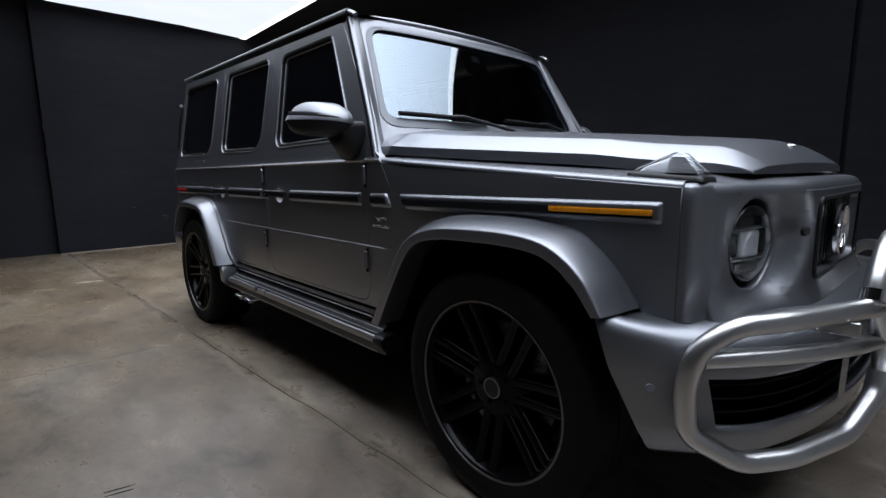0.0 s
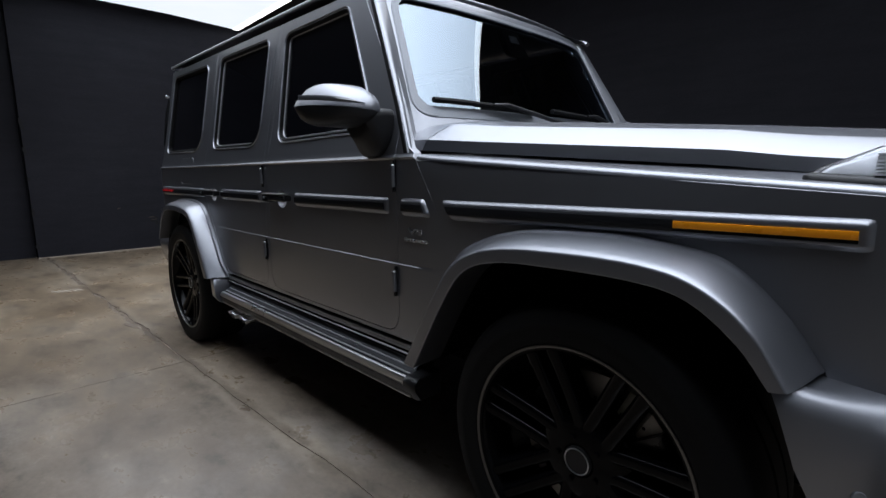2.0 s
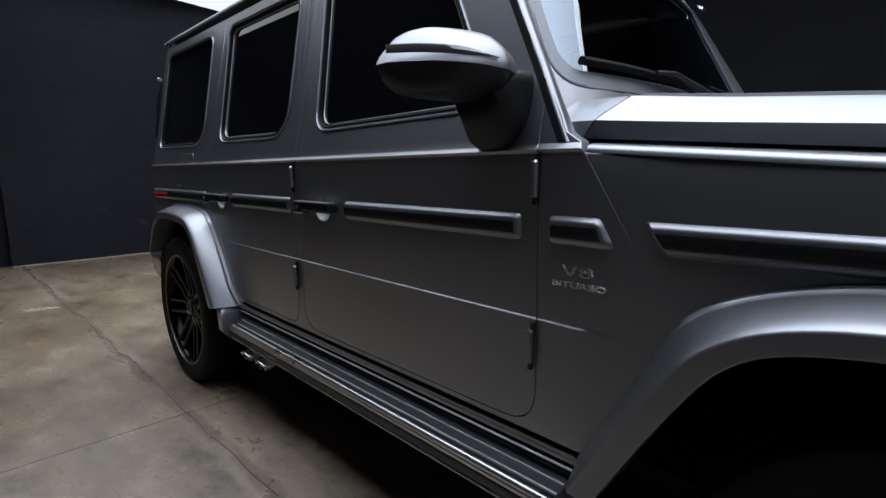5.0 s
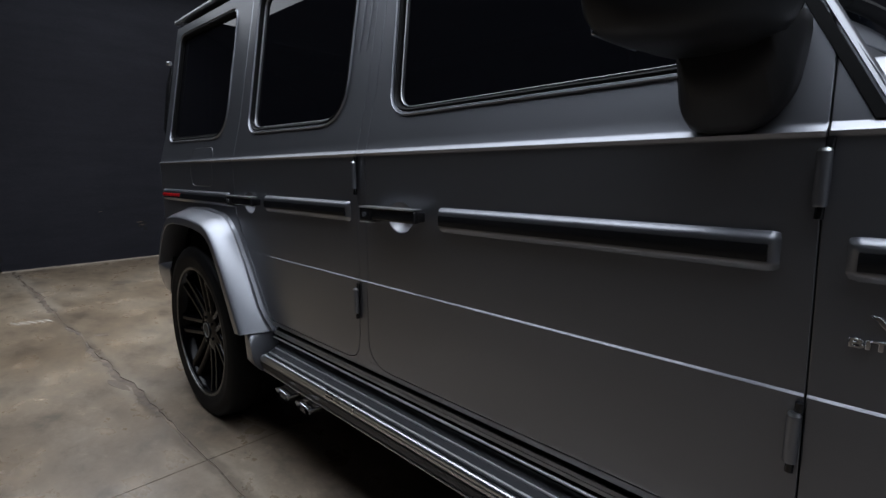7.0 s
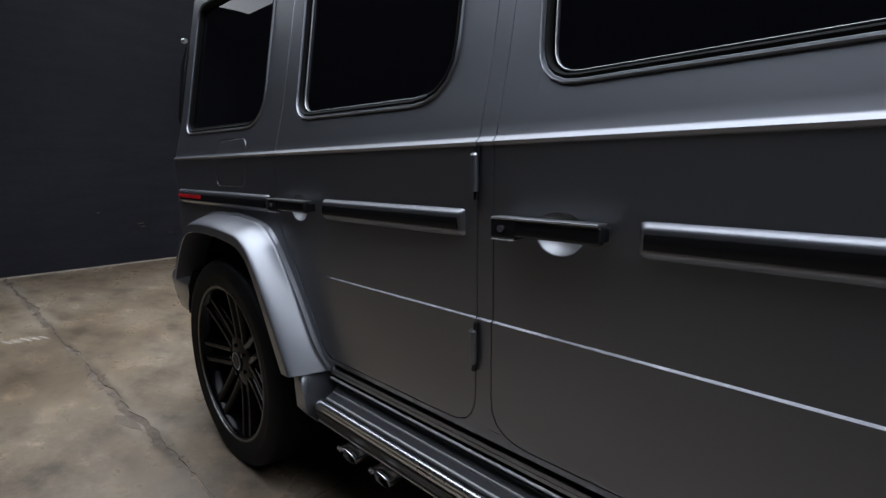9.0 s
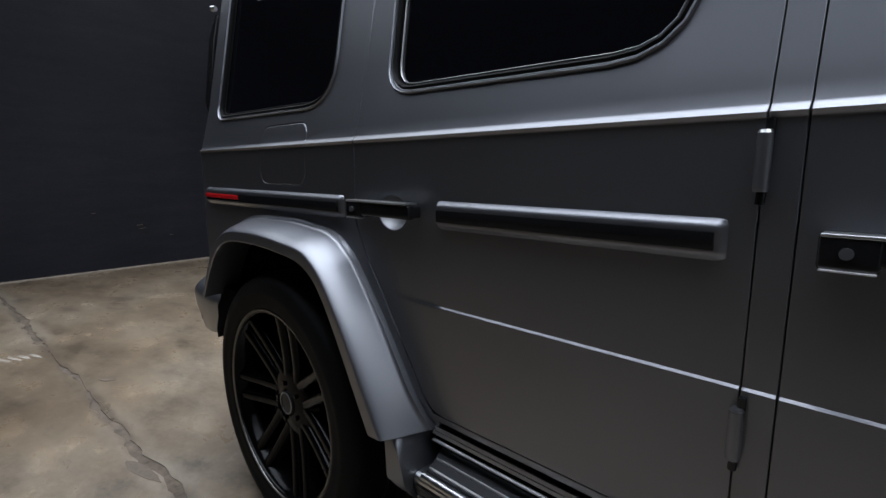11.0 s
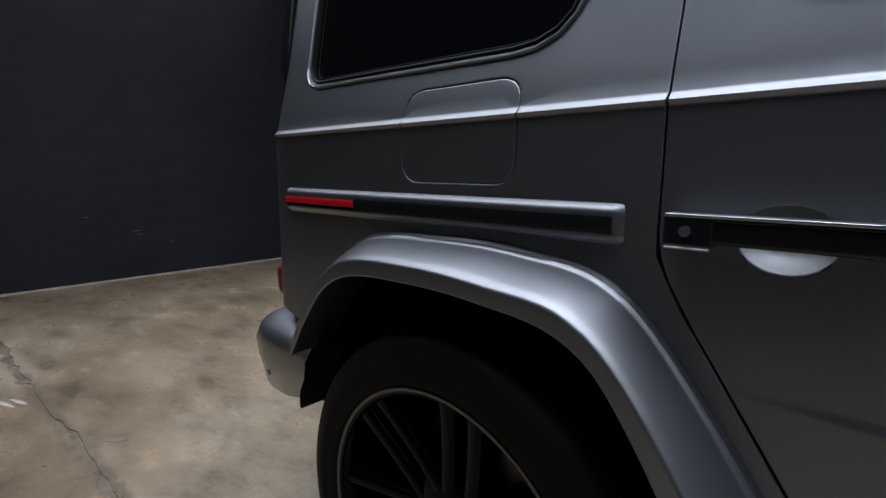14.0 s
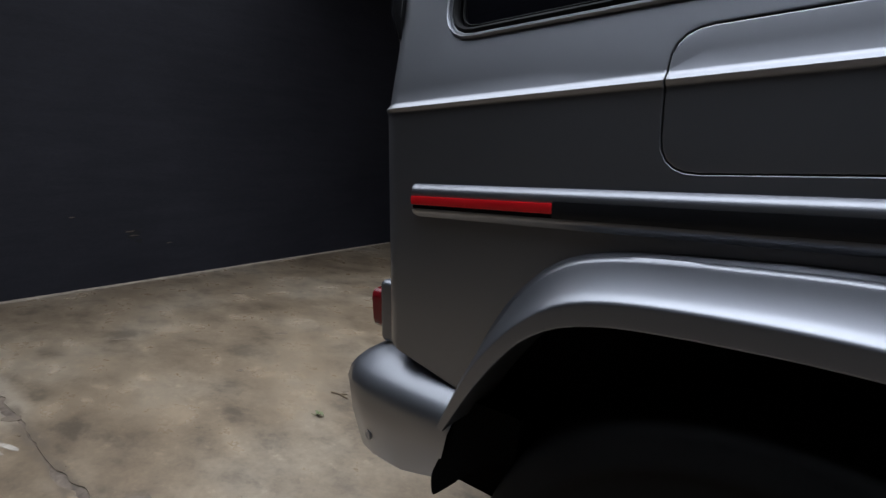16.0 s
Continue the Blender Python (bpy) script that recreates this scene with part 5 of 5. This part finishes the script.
def bumper():
    line = plan_line(24)
    place_n = []
    for i, p in enumerate(line):
        a, b = line[max(0, i - 1)], line[min(len(line) - 1, i + 1)]
        d = (b - a).normalized()
        place_n.append(Vector((d.y, -d.x)) if Vector((d.y, -d.x)).dot(p - Vector((0.1, 0))) > 0 else Vector((-d.y, d.x)))
    prof = [(-0.20, 0.712), (-0.10, 0.718), (-0.060, 0.713), (-0.034, 0.702), (-0.013, 0.686), (-0.003, 0.664), (0.002, 0.612), (-0.002, 0.600), (-0.004, 0.470), (-0.004, 0.455), (-0.020, 0.400), (-0.045, 0.380), (-0.12, 0.372)]
    rows = []
    for i, (p, n) in enumerate(zip(line, place_n)):
        row = []
        for d, z in prof:
            lead = 0.115 * max(0.0, 0.69 - z) / 0.25 * max(0.0, 1 - abs(i - (0 if i < 23 else len(line) - 1)) / 9.0)
            k = min(8, max(0.0, lead / 0.0475))
            j = i + k if i < 23 else i - k
            a, b = line[int(math.floor(j))], line[min(len(line) - 1, int(math.floor(j)) + 1)]
            q = a.lerp(b, j - math.floor(j))
            rise = 0.042 * max(0.0, 1 - min(i, len(line) - 1 - i) / 5.0) ** 1.5 * min(1.0, max(0.0, (z - 0.60) / 0.08)) * (1.0 if d > -0.05 else 0.35)
            row.append((q.x + n.x * d, q.y + n.y * d, z + rise))
        rows.append(row)
    bm = loft(rows)
    # the intakes are openings between the two middle bands
    cut = []
    for f in bm.faces:
        c = f.calc_center_median()
        if 0.47 < c.z < 0.60 and (0.40 < abs(c.y) < 0.80 or abs(c.y) < 0.34) and c.x > 0.62:
            cut.append(f)
    bmesh.ops.delete(bm, geom=cut, context="FACES")
    bp = part("front_bumper", bm, PAINT, suv, "satin grey front bumper with open intakes", sharp=60)
    bk = [[(p.x - n.x * 0.06, p.y - n.y * 0.06, z) for z in (0.40, 0.66)] for p, n in zip(line[3:-3], place_n[3:-3])]
    part("intake_backing", loft(bk), LINER, bp, "black mesh behind the intakes", weighted=False)
    for z in (0.500, 0.535, 0.570):
        part("intake_bar", tube([(p.x - n.x * 0.035, p.y - n.y * 0.035, z) for p, n in zip(line[5:-5], place_n[5:-5])], 0.010, 8, flat=0.5), BLACK, bp)
    for edge_z in (0.600, 0.466):
        part("intake_lip", tube([(p.x - n.x * 0.014, p.y - n.y * 0.014, edge_z) for p, n in zip(line[5:-5], place_n[5:-5])], 0.010, 8), PAINT, bp)
    for s in (-1, 1):
        part("parking_sensor", button((0.520, s * 0.889, 0.564), (0.58, s * 0.81, 0.05), 0.011, 0.0025), BORDER, bp, "round parking sensor")


bumper()


def guard():
    for s in (-1, 1):
        def m(points):
            return [(x, -s * y, z) for x, y, z in points]
        loop = m([(0.872, -0.44, 0.745), (0.844, -0.540, 0.752), (0.758, -0.748, 0.752), (0.682, -0.846, 0.744), (0.625, -0.897, 0.690), (0.606, -0.907, 0.600), (0.612, -0.900, 0.488), (0.702, -0.822, 0.420), (0.778, -0.717, 0.424), (0.846, -0.520, 0.430), (0.878, -0.385, 0.500), (0.880, -0.36, 0.56)])
        hoop = tube(bent(loop, 0.036, 4), 0.024, 14)
        b = part("guard_loop", hoop, STEEL, suv, "brushed steel side loop of the brush guard")
        part("guard_rail", tube(bent(m([(0.632, -0.885, 0.665), (0.700, -0.822, 0.672), (0.764, -0.741, 0.674), (0.842, -0.54, 0.660), (0.878, -0.34, 0.640)]), 0.06, 4), 0.021, 14), STEEL, b, "brushed steel middle rail")
        part("guard_bracket", block(0.78, 0.86, *sorted((-s * -0.60, -s * -0.585)), 0.70, 0.735, 0.004), STEEL, b)
    centre = [(0.885, -0.33, 0.45), (0.886, -0.32, 0.60), (0.862, -0.47, 0.765), (0.866, -0.40, 0.860), (0.872, -0.33, 0.905), (0.885, 0.0, 0.915), (0.872, 0.33, 0.905), (0.866, 0.40, 0.860), (0.862, 0.47, 0.765), (0.886, 0.32, 0.60), (0.885, 0.33, 0.45)]
    c = part("guard_hoop", tube(bent(centre, 0.07, 5), 0.026, 16), STEEL, suv, "brushed steel centre hoop of the brush guard")
    for s in (-1, 1):
        part("guard_collar", tube([(0.862, s * 0.468, 0.760), (0.863, s * 0.455, 0.785)], [0.031, 0.031], 16), CHROME, c, "bright joint collar")


guard()


def rear_bumper():
    line = even(smooth_line([Vector(p) for p in ((-3.340, -0.906), (-3.38, -0.907), (-3.50, -0.905), (-3.612, -0.893), (-3.680, -0.845), (-3.705, -0.70), (-3.72, -0.3), (-3.72, 0.0))], 5), 22)
    line = line + [Vector((p.x, -p.y)) for p in line[-2::-1]]
    rows = []
    for i, p in enumerate(line):
        a, b = line[max(0, i - 1)], line[min(len(line) - 1, i + 1)]
        d = (b - a).normalized()
        n = Vector((d.y, -d.x))
        if n.dot(p - Vector((-3.3, 0))) < 0:
            n = -n
        rows.append([(p.x + n.x * o - 0.33 * max(0.0, 0.63 - z) * max(0.0, 1 - min(i, len(line) - 1 - i) / 6), p.y + n.y * o, max(z, 0.476 - 0.012 * min(i, len(line) - 1 - i))) for o, z in ((-0.16, 0.678), (-0.11, 0.671), (-0.055, 0.652), (-0.024, 0.634), (-0.008, 0.616), (0.0, 0.592), (-0.006, 0.540), (-0.030, 0.45), (-0.055, 0.405), (-0.10, 0.39))])
    b = part("rear_bumper", loft(rows), PAINT, suv, "satin grey rear bumper", sharp=60)
    for s in (-1, 1):
        part("parking_sensor", button((-3.580, s * 0.8825, 0.500), (-0.30, s * 0.94, -0.12), 0.013, 0.003), BORDER, b, "round parking sensor")
        flap = rounded([(-3.325, 0.665), (-3.345, 0.600), (-3.396, 0.495), (-3.392, 0.456), (-3.335, 0.510), (-3.292, 0.562), (-3.225, 0.586), (-3.215, 0.665)], [0.01, 0.02, 0.02, 0.012, 0.03, 0.03, 0.02, 0.01], 4)
        part("mud_flap", loft([[(x, s * y, z) for x, z in flap] for y in (0.760, 0.892, 0.899)], close_cols=True, caps=True), LINER, b, "black liner edge ahead of the bumper", weighted=False)


rear_bumper()


# ---- wheels ----
def wheel(s, x, y, z, phase):
    at = Matrix.Translation((x, s * y, z)) @ Euler((0, 0, radians(0 if s < 0 else 180))).to_matrix().to_4x4()

    def put(bm):
        bmesh.ops.transform(bm, matrix=at, verts=bm.verts)
        return bm

    ray = lambda r, b: Vector((math.cos(b) * r, 0, math.sin(b) * r))

    def bar(bm, p0, p1, w0, w1, y0, y1):
        """A bar with a flat face and steep bevelled flanks."""
        d = (p1 - p0).normalized()
        n = Vector((-d.z, 0, d.x))
        rows = []
        for t in [k / 5 for k in range(6)]:
            p = p0.lerp(p1, t)
            w, depth = w0 + (w1 - w0) * t + 0.003 * max(0.0, 2 * t - 1) ** 3, y0 + (y1 - y0) * t ** 1.5
            rows.append([p + n * q * w + Vector((0, depth + e, 0)) for q, e in ((-1.34, 0.055), (-1.16, 0.020), (-0.98, 0.0085), (-0.70, 0.0025), (-0.30, 0.0), (0.30, 0.0), (0.70, 0.0025), (0.98, 0.0085), (1.16, 0.020), (1.34, 0.055))])
        loft(rows, close_cols=True, caps=True, bm=bm)

    def twin(a):
        """A pair of nearly parallel bars with an open slot between them."""
        n = ray(1.0, a + math.pi / 2)
        bm = bmesh.new()
        for q in (-1, 1):
            bar(bm, ray(0.060, a) + n * q * 0.027, ray(0.2770, a) + n * q * 0.0330, 0.0180, 0.0165, -0.097, -0.1290)
        return bm

    barrel = lathe([(0.262, 0.12), (0.255, 0.06), (0.258, -0.06), (0.270, -0.118), (0.280, -0.132), (0.2815, -0.139), (0.287, -0.1405)], 64)
    lathe([(0.134, -0.02), (0.130, -0.074), (0.116, -0.088), (0.086, -0.0975), (0.042, -0.103), (0.034, -0.098)], 42, barrel)
    rim = part("wheel", put(barrel), RIM, suv, "black alloy wheel with seven twin spokes", sharp=35)
    for k in range(7):
        part("spoke", put(twin(radians(phase) + 2 * math.pi * k / 7)), RIM, rim, sharp=65)
    part("rim_lip", put(lathe([(0.2865, -0.1395), (0.2875, -0.1425), (0.2920, -0.1440), (0.2945, -0.1425), (0.2950, -0.137)], 72)), LIP, rim, "thin bare metal rim edge")
    part("hub_cap", put(lathe([(0.036, -0.094), (0.036, -0.1065), (0.033, -0.109), (0.0305, -0.1075), (0.0, -0.1095)], 32)), PLASTIC, rim, "small round black hub cap")
    for k in range(5):
        p = ray(0.058, 2 * math.pi * (k + 0.5) / 5)
        part("wheel_bolt", put(tube([p + Vector((0, -0.09, 0)), p + Vector((0, -0.108, 0))], [0.008, 0.007], 8)), RIM, rim)
    tyre = [(0.262, 0.125), (0.300, 0.136), (0.345, 0.150), (0.375, 0.142), (0.390, 0.122), (0.397, 0.08), (0.398, 0.04), (0.391, 0.037), (0.391, 0.031), (0.398, 0.028), (0.399, -0.028), (0.391, -0.031), (0.391, -0.037), (0.398, -0.04), (0.397, -0.08), (0.390, -0.122), (0.384, -0.134), (0.374, -0.1425), (0.350, -0.1495), (0.338, -0.1500), (0.335, -0.148), (0.314, -0.1465), (0.302, -0.1455), (0.297, -0.1420), (0.292, -0.1370), (0.280, -0.125)]
    bm = put(lathe(tyre, 84))
    for v in bm.verts:
        if v.co.z < 0.004:
            v.co.z = 0.0
    part("hub_ring", put(tube([(0.0320 * math.cos(2 * math.pi * k / 24), -0.1095, 0.0320 * math.sin(2 * math.pi * k / 24)) for k in range(24)], 0.0016, 6, True)), ALLOY, rim, "thin bright ring")
    part("tyre", bm, RUBBER, rim, "black low-profile tyre", sharp=60)
    part("brake_disc", put(lathe([(0.203, 0.0), (0.203, -0.030), (0.118, -0.030), (0.11, -0.045), (0.07, -0.045), (0.0, -0.045)], 48)), IRON, rim, "pale drilled brake disc")
    for k in range(36):
        p = ray((0.138, 0.162, 0.186)[k % 3], 2 * math.pi * k / 36)
        part("drilled_hole", put(tube([p + Vector((0, -0.026, 0)), p + Vector((0, -0.0306, 0))], 0.0042, 8)), LINER, rim, weighted=False)
    side = 1 if x < -1 else -1
    rows = []
    for k in range(9):
        a = radians(90 - 34 + 68 * k / 8) + (radians(90) if side > 0 else radians(-90)) * (-1 if s < 0 else 1) * -1
        rows.append([(r * math.cos(a), y, r * math.sin(a)) for r, y in ((0.120, -0.035), (0.125, -0.056), (0.20, -0.060), (0.212, -0.050), (0.212, 0.03), (0.12, 0.03))])
    part("brake_caliper", put(loft(rows, close_cols=True, caps=True)), CALIPER, rim, "dark brake caliper")


for s in (-1, 1):
    wheel(s, 0.010, 0.778, 0.394, 9)
    wheel(s, -2.895, 0.794, 0.376, 31)


# ---- the floor: slabs with open joints, last ----
floor = tagged(link("floor", block(-8.3, 4.7, -5.5, 3.9, -0.15, -0.004), JOINT, weighted=False), "worn brown-grey concrete slab floor with joints", "floor", kind="structure")


def joint_y(x, k):
    return -0.98 + 0.040 * x + 4.9 * k


rng = random.Random(11)
WOBBLE = [rng.uniform(-1, 1) for _ in range(1200)]


def ragged(x, seed):
    """A broken edge: small chips on long waves."""
    u = (x + 9) * 26 + seed * 97
    i = int(math.floor(u))
    f = u - i
    chip = WOBBLE[i % 1200] * (1 - f) + WOBBLE[(i + 1) % 1200] * f
    v = (x + 9) * 5 + seed * 31
    j = int(math.floor(v))
    wave = WOBBLE[j % 1200] * (1 - v + j) + WOBBLE[(j + 1) % 1200] * (v - j)
    return chip, wave


def edge_at(x, k, side):
    broken = step(-2.2, -3.6, x) if k == 0 else 0.0
    chip, wave = ragged(x, k * 2 + side + 7)
    half = 0.0022 + 0.0012 * chip + 0.0012 * wave + broken * max(0.0, 0.010 + 0.012 * chip + 0.018 * wave)
    return joint_y(x, k) + 0.010 * ragged(x, k + 40)[1] + side * max(0.0008, half)


xs = [4.66, 3.54, 0.54, -2.465, -8.25]
g = 0.0022
for k in (-1, 0):
    for b, a in zip(xs, xs[1:]):
        n = int((b - a) / 0.03)
        line = [a + g + (b - a - 2 * g) * q / n for q in range(n + 1)]
        c = [(x, max(-5.45, edge_at(x, k, 1))) for x in line] + [(x, min(3.85, edge_at(x, k + 1, -1))) for x in line[::-1]]
        bm = bmesh.new()
        top = [bm.verts.new((*p, 0.0)) for p in c]
        low = [bm.verts.new((*p, -0.03)) for p in c]
        m = n + 1
        for i in range(n):
            bm.faces.new((top[i], top[i + 1], top[2 * m - 2 - i], top[2 * m - 1 - i]))
        for i in range(2 * m):
            j = (i + 1) % (2 * m)
            bm.faces.new((top[j], top[i], low[i], low[j]))
        slab = part("slab", bm, CONCRETE, floor, weighted=False, sharp=30)
        for face in slab.data.polygons:
            face.use_smooth = False


def flat_piece(name, outline, material, parent, lift, thick=0.004):
    bm = bmesh.new()
    lo, hi = [[bm.verts.new((*p, z)) for p in outline] for z in (lift - thick, lift)]
    bm.faces.new(hi)
    for i in range(len(outline)):
        j = (i + 1) % len(outline)
        bm.faces.new((lo[i], lo[j], hi[j], hi[i]))
    bmesh.ops.recalc_face_normals(bm, faces=bm.faces[:])
    return part(name, bm, material, parent, weighted=False)


def blot(cx, cy, a, b, turn, n=16):
    out = []
    for k in range(n):
        t = 2 * math.pi * k / n
        r = rng.uniform(0.72, 1.0)
        u, v = math.cos(t) * a * r, math.sin(t) * b * r
        out.append((cx + u * math.cos(turn) - v * math.sin(turn), cy + u * math.sin(turn) + v * math.cos(turn)))
    return out


# worn paint stripes, repair patch and pits
for k in range(5):
    flat_piece("paint_stripe", blot(-5.24 + 0.012 * k, -1.44 + 0.045 * k, 0.085, 0.013, 0.35, 12), WORN, floor, 0.0012)
flat_piece("repair_patch", blot(-3.50, -1.160, 0.14, 0.026, 0.2), STAIN, floor, 0.0012)
for cx, cy in ((-0.929, -1.796), (-0.902, -1.795)):
    flat_piece("tyre_mark", blot(cx, cy, 0.052, 0.0035, 1.36, 14), RUBBER, floor, 0.0012)
for cx, cy, a, b in ((-5.45, -1.21, 0.05, 0.030), (-4.50, -1.05, 0.05, 0.025), (-5.55, 0.10, 0.05, 0.02), (-6.2, -0.6, 0.07, 0.02), (-5.2, -0.35, 0.022, 0.014), (-4.6, -0.15, 0.018, 0.012), (-4.25, -1.75, 0.03, 0.02), (-6.7, 0.4, 0.06, 0.018)):
    flat_piece("pit", blot(cx, cy, a, b, 0.7), STAIN, floor, 0.0012)


def leaf():
    ob = thing("leaf", (-4.51, -0.37, 0.0), "small crumpled green leaf lying on the concrete", "leaf")
    for turn, l in ((0.3, 0.034), (2.2, 0.026)):
        rows = []
        for k in range(7):
            t = k / 6
            w = 0.011 * math.sin(math.pi * (0.08 + 0.88 * t))
            z = 0.004 + 0.010 * math.sin(math.pi * t)
            rows.append([(l * t * math.cos(turn) - q * w * math.sin(turn), l * t * math.sin(turn) + q * w * math.cos(turn), z + 0.005 * abs(q)) for q in (-1, -0.5, 0, 0.5, 1)])
        part("blade", loft(rows), LEAF, ob, weighted=False)
    part("stalk", tube([(0, 0, 0.003), (-0.02, -0.006, 0.002), (-0.035, -0.004, 0.002)], 0.0012, 6), LEAF, ob)
    tw = thing("twig", (-4.59, -0.20, 0.0), "short dry brown twig lying on the concrete", "twig")
    t = part("stem", tube([(-0.05, 0.0, 0.004), (0.0, 0.012, 0.006), (0.06, 0.008, 0.004)], 0.004, 7), BARK, tw)
    part("side_shoot", tube([(0.0, 0.012, 0.006), (0.025, 0.035, 0.004)], 0.003, 6), BARK, tw)


leaf()
